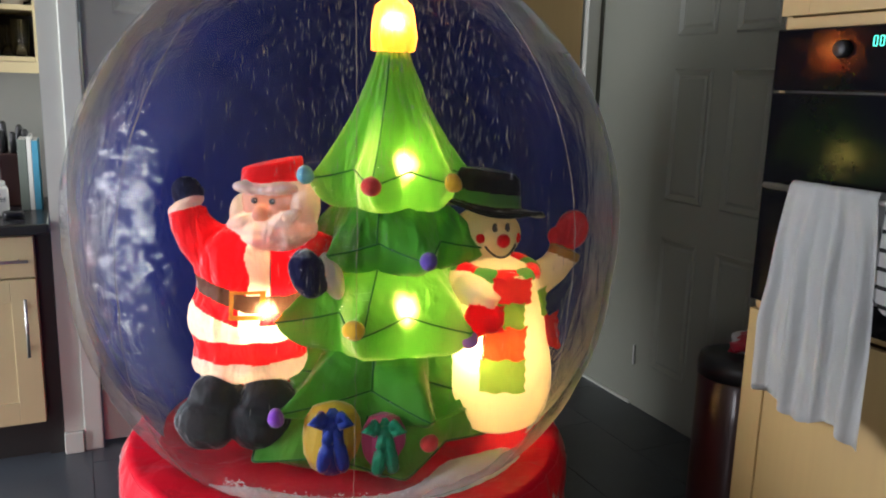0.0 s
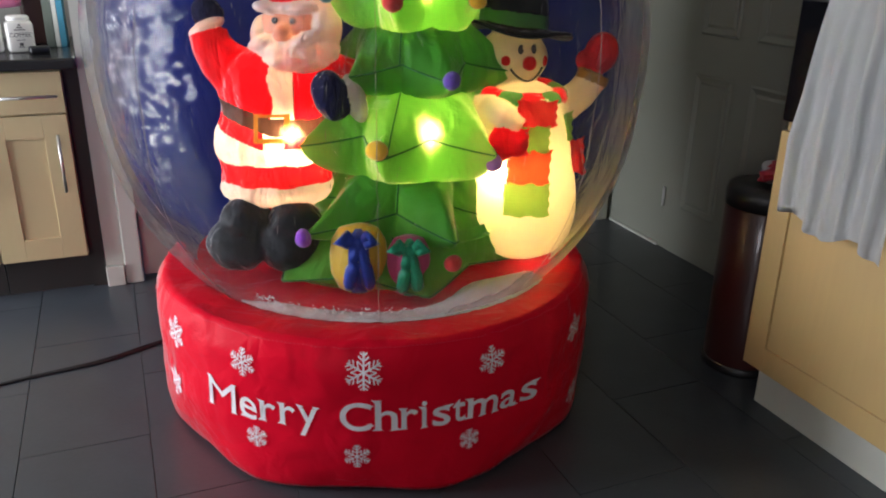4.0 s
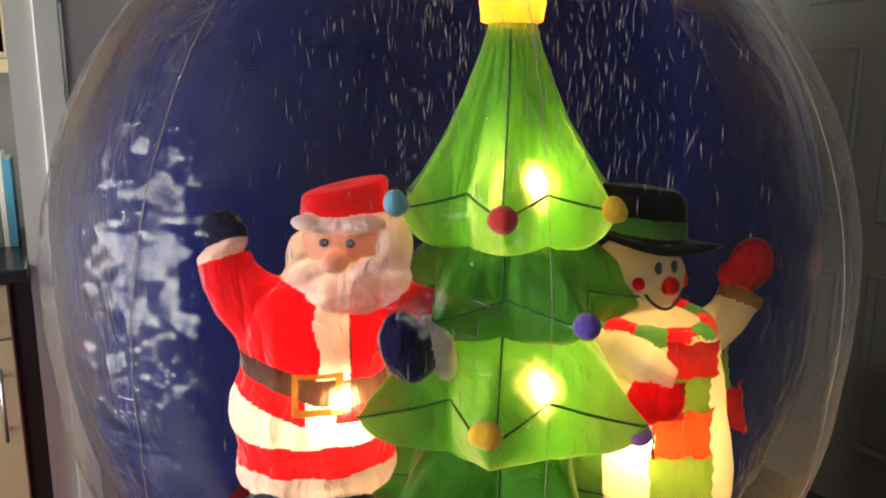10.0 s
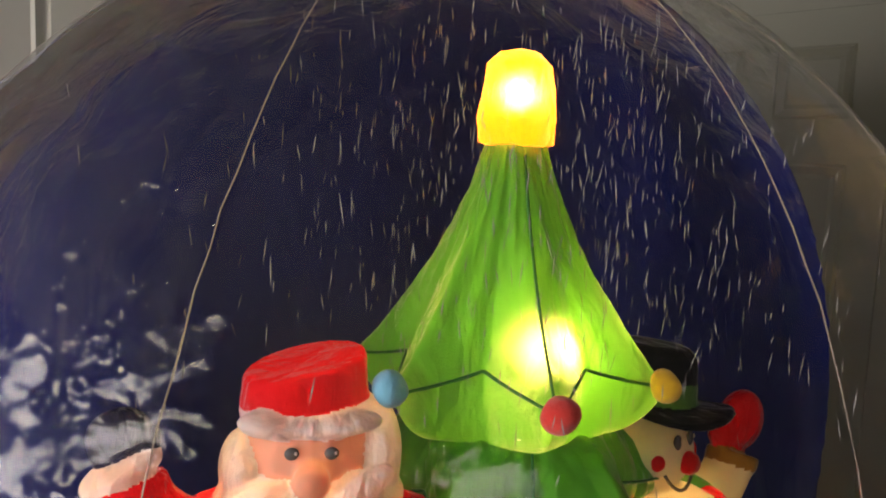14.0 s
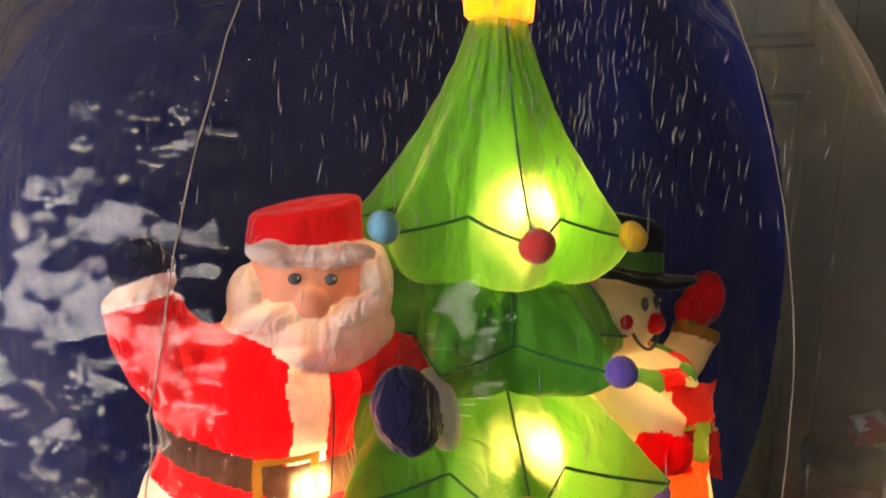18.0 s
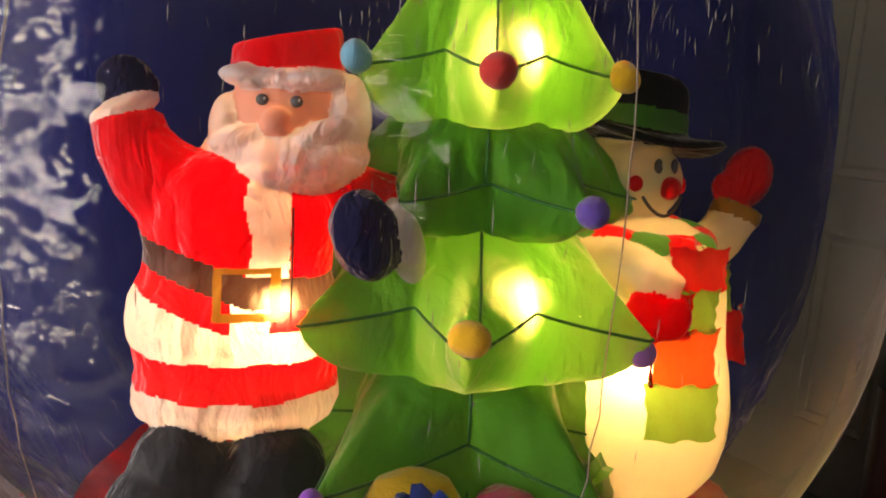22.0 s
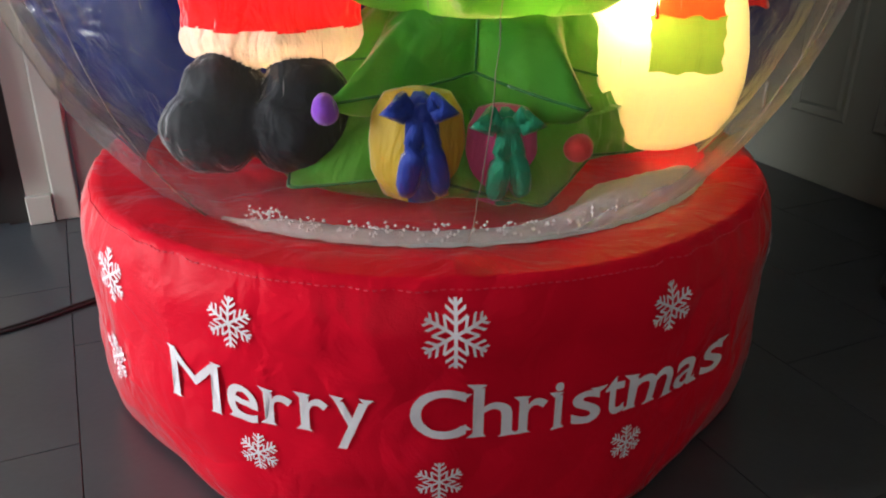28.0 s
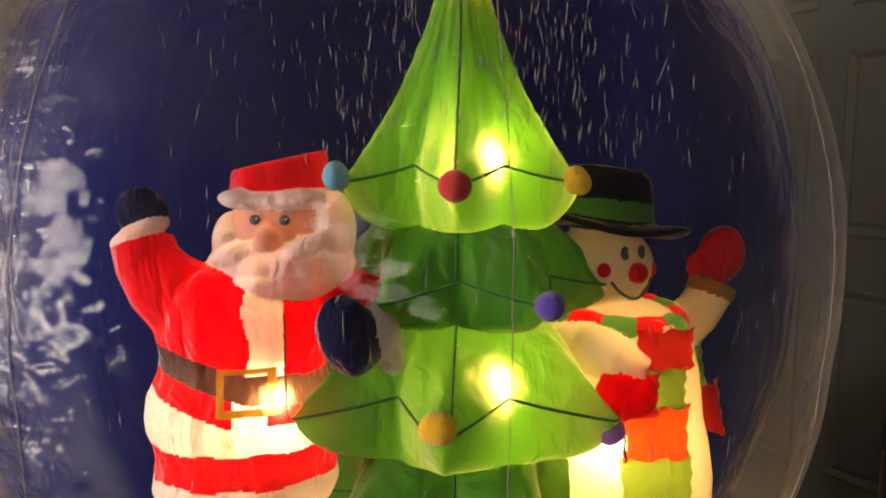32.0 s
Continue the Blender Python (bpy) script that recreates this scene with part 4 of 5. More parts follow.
# jagged fringe of the blue cloth round the rim
bm = bmesh.new()
cols, ring_a, ring_b = 420, [], []
for k in range(cols):
    b = 2 * math.pi * k / cols
    pa = math.acos(RIM / GR)
    for ring, da in ((ring_a, -0.01), (ring_b, 0.012 + 0.01 * noise.noise(Vector((math.cos(b) * 30, math.sin(b) * 30, 0))))):
        d = Vector((math.sin(pa + da) * math.cos(b), math.cos(pa + da), math.sin(pa + da) * math.sin(b)))
        ring.append(bm.verts.new(GC + d * GR * squash(d) * 0.991))
for k in range(cols):
    if ring_a[k].co.z > 0.42:
        bm.faces.new((ring_a[k], ring_a[(k + 1) % cols], ring_b[(k + 1) % cols], ring_b[k]))
part("rim_hem", bm, N_BLUE, back, "ragged hem of the blue cloth")

# welded seams of the clear front, running from the crown to the drum
for az in (-85, -39, 3, 44):
    pts = []
    for k in range(61):
        el = radians(86 - 142 * k / 60)
        a = radians(az + (0.07 * math.degrees(el) if az == -39 else 0.0))
        wob = 0.006 * noise.noise(Vector((k * 0.9, az, 0)))
        d = Vector((math.cos(el) * math.sin(a + wob), -math.cos(el) * math.cos(a + wob), math.sin(el)))
        p = GC + d * (GR * squash(d) - 0.002)
        if p.z > 0.42:
            pts.append(p)
    bm = bmesh.new()
    tube(bm, pts, [0.0007] * len(pts), n=6)
    part("seam", bm, M_SEAM, clear, "thin welded seam cord", True)

def skin(bm, mats, voxel=0.0055, first=0, cloth_at=None):
    """One hollow skin round overlapping closed pieces; each face keeps the cloth of the piece it came from."""
    bmesh.ops.recalc_face_normals(bm, faces=bm.faces)
    bm.faces.ensure_lookup_table()
    tree_ = BVHTree.FromBMesh(bm)
    cloths = [f.material_index for f in bm.faces]
    me = bpy.data.meshes.new("pieces")
    bm.to_mesh(me)
    bm.free()
    o = new("pieces", me)
    m = o.modifiers.new("remesh", "REMESH")
    m.mode, m.voxel_size, m.adaptivity = "VOXEL", voxel, 0.0
    m2 = o.modifiers.new("smooth", "SMOOTH")
    m2.factor, m2.iterations = 0.5, 3
    bpy.context.view_layer.update()
    done = bpy.data.meshes.new_from_object(o.evaluated_get(bpy.context.evaluated_depsgraph_get()))
    bpy.data.objects.remove(o)
    out = bmesh.new()
    out.from_mesh(done)
    for f in out.faces:
        i = tree_.find_nearest(f.calc_center_median())[2]
        f.material_index = cloths[i] if i is not None else 0
        if i is not None and i < first:
            f.material_index = cloth_at(*f.calc_center_median())
    return out


# ---- tree ----
TA = (0.115, -0.02)
TIERS = (  # top z, top r, edge z, edge r, underside z, underside r, notch, tips (angle, reach)
    (1.535, 0.043, 1.178, 0.250, 1.095, 0.15, 0.64, ((-126, 1.0), (-66, 1.0), (-13, 1.0), (44, 1.0), (104, 1.0), (164, 1.0))),
    (1.135, 0.130, 0.985, 0.290, 0.925, 0.16, 0.62, ((-163, 1.0), (-101, 0.9), (-41, 0.9), (19, 1.0), (77, 1.0), (137, 1.0))),
    (0.955, 0.150, 0.795, 0.345, 0.700, 0.20, 0.62, ((-128, 1.0), (-61, 1.06), (-16, 1.0), (39, 1.0), (100, 0.9), (162, 1.0))),
    (0.735, 0.170, 0.585, 0.425, 0.545, 0.28, 0.52, ((-160, 1.0), (-102, 0.9), (-44, 1.0), (17, 0.92), (57, 0.60), (138, 0.8))),
    (0.570, 0.255, 0.440, 0.402, 0.418, 0.28, 0.80, ((-165, 0.9), (-105, 0.85), (-47, 1.0), (16, 1.0), (76, 0.95), (136, 0.9))))
tree = tagged(new("tree"), "inflated green fabric tree lit from inside")
tree.parent = globe


def tier_point(tier, a, s):
    """s 0..1 down the slope, 1..2 along the underside."""
    zt, rt, ze, re, zu, ru, v, tips = tier
    # straight hems from tip to notch, so that ridges run up to the tips
    deg = (math.degrees(a) + 180) % 360 - 180
    at = [(t[0] + turn, t[1]) for turn in (-360, 0, 360) for t in tips]
    (a0, m0), (a1, m1) = next((p, q) for p, q in zip(at, at[1:]) if p[0] <= deg < q[0])
    half = radians(a1 - a0) / 2
    th = min(radians(deg - a0), radians(a1 - deg))
    reach = m0 if deg - a0 < a1 - deg else m1
    reach += (0.5 * (m0 + m1) - reach) * th / half
    star = v * math.sin(half) / (v * math.sin(half) * math.cos(th) + (1 - v * math.cos(half)) * math.sin(th))
    star = reach * min(star, 0.985 - 0.2 * th * th)
    c = max(0.0, 1 - th / half)
    if s <= 1:
        f = s
        bell = 0.85 * f ** 1.9 + 0.15 * f if zt > 1.4 else f ** 1.15
        r = rt + (re * star - rt) * bell
        bulge = (0.012 + 0.016 * c * (1 - c)) * math.sin(math.pi * f)
        z = zt + (ze + 0.030 * (1 - c) - zt) * f
        return r + bulge, z
    f = s - 1
    e = re * star
    r = e + (ru - e) * f ** 1.3
    z = ze + 0.030 * (1 - c) + (zu - ze - 0.030 * (1 - c)) * math.sin(f * math.pi / 2) ** 0.9
    return r, z


for i, tier in enumerate(TIERS):
    bm = bmesh.new()
    n, rings = 180, []
    steps = [k / 26 for k in range(27)] + ([1 + k / 8 for k in range(1, 9)] if i < 4 else [2.0])
    for s in steps:
        ring = []
        for k in range(n):
            a = 2 * math.pi * k / n
            r, z = tier_point(tier, a, s)
            w = 0.004 * noise.noise(Vector((6 * math.sin(a), 6 * math.cos(a), z * 9 + i)))
            # slack folds that run down the slope, and short creases across it
            fold = 0.35 - abs(noise.noise(Vector((9 * math.sin(a), 9 * math.cos(a), z * 3.5 + 4 * i))))
            across = 0.3 - abs(noise.noise(Vector((7 * math.sin(a + z * 4), 7 * math.cos(a + z * 4), z * 16 + i))))
            w += (0.006 * fold + 0.007 * across) * min(1.0, 3 * s) * (1 if s < 1 else 0.5)
            ring.append(bm.verts.new((TA[0] + (r + w) * math.sin(a) - (0.07 * s if i == 4 else 0), TA[1] - (r + w) * math.cos(a), z)))
        rings.append(ring)
    for a, b in zip(rings, rings[1:]):
        for k in range(n):
            bm.faces.new((a[k], a[(k + 1) % n], b[(k + 1) % n], b[k]))
    if i < 2:
        # unseen partition, added to keep lamp light in each upper tier out of the next
        zf = tier[4] + 0.004
        inner = [bm.verts.new((TA[0] + 0.03 * math.sin(2 * math.pi * k / n), TA[1] - 0.03 * math.cos(2 * math.pi * k / n), zf)) for k in range(n)]
        for k in range(n):
            bm.faces.new((rings[-1][k], rings[-1][(k + 1) % n], inner[(k + 1) % n], inner[k]))
        rings.append(inner)
    if i < 2 or i == 4:
        bm.faces.new(rings[-1])
    t = part("tier", bm, N_LIME, tree, "", True)
    # dark seams: one round the edge, one down the front
    pts = []
    for k in range(n + 1):
        a = 2 * math.pi * k / n
        r, z = tier_point(tier, a, 1.0)
        pts.append((TA[0] + (r + 0.002) * math.sin(a) - (0.07 if i == 4 else 0), TA[1] - (r + 0.002) * math.cos(a), z))
    bm = bmesh.new()
    tube(bm, pts, [0.0027] * len(pts), n=6)
    part("seam", bm, M_SEAMDK, t, "dark edge seam", True)
    for az in (-13, 167):
        pts = []
        for k in range(17 if i < 4 else 15):
            r, z = tier_point(tier, radians(az), 0.08 + 0.92 * k / 16)
            pts.append((TA[0] + (r + 0.001) * math.sin(radians(az)), TA[1] - (r + 0.001) * math.cos(radians(az)), z))
        bm = bmesh.new()
        tube(bm, pts, [0.0024] * len(pts), n=6)
        part("seam", bm, M_SEAMDK, t, "dark vertical seam", True)

bm = lathe([(0.046, 1.520), (0.056, 1.524), (0.06, 1.56), (0.054, 1.61), (0.048, 1.642), (0.03, 1.66), (0.004, 1.666)], 32, at=(TA[0], TA[1], 0),
           shape=lambda a, r, z: (r * (1 + 0.08 * math.cos(4 * a) + 0.04 * math.sin(9 * a + z * 60)), z))
part("topper", bm, N_STAR, tree, "glowing amber tree topper", True)

for c, p, r in (("red", (0.06, -0.27, 1.18), 0.024), ("yellow", (0.274, -0.212, 1.184), 0.024), ("blue", (-0.118, -0.13, 1.19), 0.024), ("purple", (0.209, -0.285, 0.989), 0.024),
                ("lilac", (0.325, -0.255, 0.771), 0.024), ("yellow", (0.02, -0.358, 0.826), 0.026), ("violet", (-0.179, -0.335, 0.582), 0.022), ("red", (0.218, -0.36, 0.522), 0.024)):
    bm = bmesh.new()
    ball(bm, p, (r, r, r), seg=26, rough=0.007)
    part("pompom", bm, POM[c], tree, c + " fluffy pompom", True)

# ---- standing figure in the red suit ----
MI = dict(suit=0, white=1, skin=2, black=3, belt=4, gold=5, navy=6)
FIG = [N_SUIT, N_WHITE, N_SKIN, N_BLACK, N_BROWN, N_GOLD, N_NAVY, M_INK]
SX, SY = -0.282, -0.075
HA = radians(-15)
HR = Matrix.Rotation(HA, 4, "Z")


def head(x, y, z):
    """Head space (x to its side, y back) to the globe's."""
    return Vector((-0.205 + x * math.cos(HA) - y * math.sin(HA), -0.06 + x * math.sin(HA) + y * math.cos(HA), z))


def coat_cloth(x, y, z):
    """Which cloth the coat shows at a place: hem, trim, belt, buckle and front strip."""
    front = y < SY
    sag = 0.31 * max(0.0, -(x + 0.27)) - 0.08 * max(0.0, x + 0.27)
    if z < 0.677 + 0.003 * math.sin(60 * x):
        return "white"
    if front and -0.316 < x < -0.222 and 0.806 < z < 0.881 and not (-0.303 < x < -0.236 and 0.818 < z < 0.870):
        return "gold"
    if 0.822 + sag < z < 0.868 + sag:
        return "belt"
    if 0.738 + 0.003 * math.sin(70 * x) < z < 0.787 + 0.34 * max(0.0, -(x + 0.30)):
        return "white"
    if front and z > 0.86 and -0.268 + 0.006 * math.sin(50 * z) < x < -0.209:
        return "white"
    if front and 0.77 < z < 0.83 and -0.292 < x < -0.236:
        return "white"
    return "suit"


bm = bmesh.new()
prof = [(0.06, 0.612), (0.13, 0.614), (0.156, 0.628), (0.164, 0.655), (0.157, 0.683), (0.154, 0.692), (0.157, 0.72), (0.161, 0.736), (0.169, 0.752), (0.170, 0.785), (0.163, 0.815), (0.150, 0.838),
        (0.143, 0.858), (0.141, 0.885), (0.146, 0.905), (0.150, 0.935), (0.149, 0.965), (0.136, 1.0), (0.10, 1.03), (0.04, 1.045)]
pr, pz = [p[0] for p in prof], [p[1] for p in prof]
n, rings = 110, []
for j in range(90):
    z = pz[0] + (pz[-1] - pz[0]) * j / 89
    r = float(np.interp(z, pz, pr))
    ring = []
    for k in range(n):
        a = 2 * math.pi * k / n
        q = Vector((4 * math.sin(a), 4 * math.cos(a), z * 12))
        w = 0.005 * noise.noise(q) + 0.006 * (0.3 - abs(noise.noise(q * 2.2)))
        ring.append(bm.verts.new((SX + (r + w) * math.sin(a), SY - (r + w) * 0.80 * math.cos(a), z + 0.004 * math.sin(5 * a) * (z < 0.65))))
    rings.append(ring)
for a, b in zip(rings, rings[1:]):
    for k in range(n):
        f = bm.faces.new((a[k], a[(k + 1) % n], b[(k + 1) % n], b[k]))
        f.material_index = MI[coat_cloth(*f.calc_center_median())]
bm.faces.new(rings[0]).material_index = MI["white"]
bm.faces.new(rings[-1]).material_index = MI["suit"]
COAT = (len(rings) - 1) * n
# boots
for c in ((-0.362, -0.165, 0.55), (-0.225, -0.170, 0.55)):
    ball(bm, (c[0], c[1], 0.545), (0.080, 0.086, 0.095), MI["black"], HR, rough=0.008)
    ball(bm, (c[0] - 0.014, c[1] - 0.026, 0.515), (0.090, 0.090, 0.078), MI["black"], HR, rough=0.008)
# head: face, beard, hair, fur brim and brows
ball(bm, head(0, 0, 1.10), (0.094, 0.095, 0.085), MI["skin"], HR)
for x, y, z, r, tilt in ((0.0, -0.030, 1.040, (0.127, 0.098, 0.055), 0), (0.0, -0.045, 1.015, (0.104, 0.088, 0.038), 0), (-0.088, -0.015, 1.075, (0.034, 0.065, 0.052), 0), (0.090, -0.010, 1.095, (0.034, 0.075, 0.070), 0),
                         (-0.055, -0.098, 1.062, (0.050, 0.026, 0.020), -14), (0.058, -0.096, 1.072, (0.056, 0.026, 0.019), -28), (0.0, 0.0, 1.149, (0.099, 0.101, 0.029), 0),
                         (-0.050, -0.072, 1.149, (0.044, 0.028, 0.018), 6), (0.042, -0.074, 1.152, (0.048, 0.028, 0.016), -4)):
    ball(bm, head(x, y, z), r, MI["white"], HR @ Matrix.Rotation(radians(tilt), 4, "Y"), rough=0.004)
# flat-topped hat, its crown cut on the slant
n, rings = 40, []
for r, f in ((0.084, 0.0), (0.088, 0.15), (0.085, 0.5), (0.084, 0.85), (0.080, 0.98), (0.05, 1.0), (0.01, 0.99)):
    ring = []
    for k in range(n):
        a = 2 * math.pi * k / n
        x, y = -0.214 + r * math.sin(a), -0.052 - r * math.cos(a)
        ring.append(bm.verts.new((x, y, 1.155 + f * (0.062 + 0.22 * (x + 0.214)))))
    rings.append(ring)
for a, b in zip(rings, rings[1:]):
    for k in range(n):
        bm.faces.new((a[k], a[(k + 1) % n], b[(k + 1) % n], b[k])).material_index = MI["suit"]
bm.faces.new(rings[-1]).material_index = MI["suit"]
bm.faces.new(rings[0]).material_index = MI["suit"]
# raised arm
tube(bm, [(-0.33, -0.085, 0.945), (-0.375, -0.085, 0.975), (-0.415, -0.08, 1.01), (-0.437, -0.075, 1.045), (-0.446, -0.07, 1.078)], [0.080, 0.075, 0.064, 0.056, 0.052], MI["suit"])
ball(bm, (-0.449, -0.068, 1.092), (0.054, 0.046, 0.019), MI["white"], Matrix.Rotation(radians(-24), 4, "Y"))
ball(bm, (-0.452, -0.055, 1.130), (0.040, 0.030, 0.040), MI["navy"], rough=0.006)
ball(bm, (-0.418, -0.06, 1.122), (0.016, 0.016, 0.024), MI["navy"], Matrix.Rotation(radians(30), 4, "Y"))
# lowered arm with a big dark mitten
tube(bm, [(-0.17, -0.07, 0.965), (-0.10, -0.06, 0.972), (-0.05, -0.09, 0.96), (-0.026, -0.15, 0.94)], [0.055, 0.054, 0.052, 0.046], MI["suit"])
ball(bm, (-0.044, -0.190, 0.925), (0.030, 0.040, 0.068), MI["white"], Matrix.Rotation(radians(-18), 4, "Y"))
ball(bm, (-0.106, -0.212, 0.935), (0.050, 0.046, 0.070), MI["navy"], Matrix.Rotation(radians(-22), 4, "Y"), rough=0.006)
ball(bm, head(0.0, -0.103, 1.088), (0.024, 0.022, 0.023), MI["skin"], HR)
bm = skin(bm, FIG, 0.0042, COAT, lambda x, y, z: MI[coat_cloth(x, y, z)])
for x in (-0.025, 0.025):
    ball(bm, head(x, -0.0905, 1.1185), (0.0095, 0.005, 0.0085), 7, HR, 12)
    ball(bm, head(x + 0.005, -0.0966, 1.121), (0.0018, 0.0015, 0.0024), MI["white"], HR, 8)
# stitched closing seam of the coat front
tube(bm, [(-0.206, -0.182 - 0.012 * math.sin((z - 0.77) * 14), z) for z in (0.775, 0.80, 0.83, 0.86, 0.90, 0.94, 0.97)], [0.0016] * 7, MI["belt"], 6)
part("figure", bm, FIG, globe, "inflated figure in red suit with white beard, lit from inside", True)

# ---- snowman ----
bm = bmesh.new()
SM = [N_SNOWMAN, N_SUIT, N_HAT, N_GREEN, N_SCARF["orange"], M_INK, N_GOLD, N_SCARF["red"], N_SCARF["green"]]
SA = radians(24)
SR = Matrix.Rotation(SA, 4, "Z")


def snow(x, y, z):
    return Vector((0.43 + x * math.cos(SA) - y * math.sin(SA), -0.065 + x * math.sin(SA) + y * math.cos(SA), z))


prof = [(0.01, 0.436), (0.08, 0.446), (0.125, 0.472), (0.152, 0.515), (0.164, 0.57), (0.164, 0.625), (0.154, 0.69), (0.142, 0.74), (0.138, 0.78), (0.134, 0.83), (0.122, 0.88), (0.10, 0.92), (0.05, 0.95), (0.01, 0.955)]
n, rings = 64, []
for r, z in prof:
    rings.append([bm.verts.new(snow(r * math.sin(a), -r * math.cos(a), z)) for a in [2 * math.pi * k / n for k in range(n)]])
for a, b in zip(rings, rings[1:]):
    for k in range(n):
        bm.faces.new((a[k], a[(k + 1) % n], b[(k + 1) % n], b[k])).material_index = 0
bm.faces.new(rings[0])
bm.faces.new(rings[-1])
ball(bm, snow(-0.01, 0.07, 1.013), (0.105, 0.10, 0.082), 0, SR)
# hat
for prof, mi in (([(0.06, 1.084), (0.150, 1.080), (0.156, 1.086), (0.150, 1.092), (0.095, 1.10)], 2), ([(0.096, 1.098), (0.098, 1.102), (0.098, 1.135), (0.096, 1.137)], 3), ([(0.095, 1.136), (0.096, 1.156), (0.093, 1.182), (0.078, 1.198), (0.02, 1.204)], 2)):
    n, rings = 40, []
    for r, z in prof:
        rings.append([bm.verts.new(snow(-0.008 + (0.02 if r > 0.12 else 0) + r * math.sin(a), 0.07 - r * math.cos(a), z - 0.13 * r * math.sin(a) + 0.010 * math.sin(3 * a) * (r > 0.12))) for a in [2 * math.pi * k / n for k in range(n)]])
    for a, b in zip(rings, rings[1:]):
        for k in range(n):
            bm.faces.new((a[k], a[(k + 1) % n], b[(k + 1) % n], b[k])).material_index = mi
    bm.faces.new(rings[0]).material_index = mi
    bm.faces.new(rings[-1]).material_index = mi
# scarf: ring of patches round the neck, one tail down the front
n = 12
for k in range(n):
    a0, a1 = 2 * math.pi * k / n, 2 * math.pi * (k + 1) / n
    tube(bm, [snow(0.105 * math.sin(a), 0.028 - 0.105 * math.cos(a), 0.918 - 0.012 * math.cos(a)) for a in (a0, (2 * a0 + a1) / 3, (a0 + 2 * a1) / 3, a1)], [0.027, 0.029, 0.029, 0.027], 1 if k % 2 else 3, 12)


# arm at the belly with a red mitten, raised arm with cuff and mitten
tube(bm, [(0.305, -0.06, 0.875), (0.325, -0.14, 0.885), (0.365, -0.195, 0.872), (0.40, -0.21, 0.85)], [0.044, 0.044, 0.040, 0.030], 0)
for c, r in (((0.358, -0.214, 0.815), (0.046, 0.032, 0.046)), ((0.388, -0.222, 0.816), (0.036, 0.030, 0.040)), ((0.340, -0.212, 0.792), (0.036, 0.030, 0.034)), ((0.347, -0.205, 0.862), (0.017, 0.016, 0.030))):
    ball(bm, c, r, 7)
tube(bm, [(0.50, -0.02, 0.85), (0.55, -0.01, 0.875), (0.60, 0.0, 0.91), (0.63, 0.005, 0.95)], [0.05, 0.05, 0.046, 0.044], 0)
tube(bm, [(0.628, 0.005, 0.944), (0.637, 0.008, 0.968)], [0.049, 0.049], 6)
ball(bm, (0.655, 0.015, 1.025), (0.050, 0.034, 0.06), 1, Matrix.Rotation(radians(10), 4, "Y"))
ball(bm, (0.606, 0.012, 1.005), (0.026, 0.022, 0.028), 1)
bm = skin(bm, SM)
def tail(x0, x1, z0, z1, push, mi, skew=0.0, y=None):
    """A thin scarf patch lying on the body's front, or hanging free at depth y."""
    g = []
    for i in range(9):
        row = []
        for j in range(7):
            z = z0 + (z1 - z0) * j / 6
            x = x0 + (x1 - x0) * i / 8 + skew * (z1 - z) + 0.003 * math.sin(3 * j + i)
            rr = 0.168 if z < 0.66 else 0.168 - 0.028 * min(1, (z - 0.66) / 0.1) - 0.08 * max(0, z - 0.82)
            d = math.sqrt(max(0.004, rr * rr - (x - 0.43) ** 2)) + push + 0.004 * math.sin(1.1 * i + 0.9 * j)
            row.append(bm.verts.new((x, -0.065 - d if y is None else y + 0.02 * math.sin(0.8 * i + 0.3 * j), z + 0.003 * math.sin(1.7 * i))))
        g.append(row)
    for i in range(8):
        for j in range(6):
            bm.faces.new((g[i][j], g[i + 1][j], g[i + 1][j + 1], g[i][j + 1])).material_index = mi


tail(0.392, 0.500, 0.855, 0.925, 0.012, 7)
tail(0.404, 0.482, 0.786, 0.858, 0.012, 8)
tail(0.336, 0.420, 0.782, 0.856, 0.028, 7)
tail(0.378, 0.492, 0.700, 0.792, 0.012, 4, -0.1)
tail(0.374, 0.377, 0.700, 0.792, 0.013, 7, -0.1)
tail(0.360, 0.486, 0.612, 0.703, 0.014, 8)
tail(0.508, 0.560, 0.805, 0.880, 0.012, 8, y=-0.125)
tail(0.545, 0.598, 0.705, 0.805, 0.012, 7, 0.08, y=-0.12)
# face
def cheek(az, r, z):
    return Vector((0.393 + r * math.sin(radians(az)), -0.005 - r * math.cos(radians(az)), z))


def turned(az):
    return Matrix.Rotation(radians(az), 4, "Z")


for az in (8, 33):
    ball(bm, cheek(az, 0.093, 1.045), (0.0085, 0.006, 0.014), 5, turned(az), 12)
    ball(bm, cheek(az + 3, 0.0985, 1.049), (0.0025, 0.002, 0.004), 0, turned(az), 8)
ball(bm, cheek(22, 0.102, 1.009), (0.020, 0.019, 0.020), 1, turned(22), 16)
ball(bm, cheek(-17, 0.097, 1.015), (0.016, 0.007, 0.015), 1, turned(-17), 12)
ball(bm, cheek(62, 0.099, 1.010), (0.014, 0.007, 0.015), 1, turned(62), 12)
mouth = []
for k in range(13):
    f = k / 12
    mouth.append(cheek(-8 + 60 * f, 0.100 - 0.004 * math.sin(f * math.pi), 0.994 - 0.034 * math.sin(f * math.pi) ** 0.8))
tube(bm, mouth, [0.003] * 13, 5, 8)
part("snowman", bm, SM, globe, "inflated snowman with black hat, scarf and raised red mitten", True)

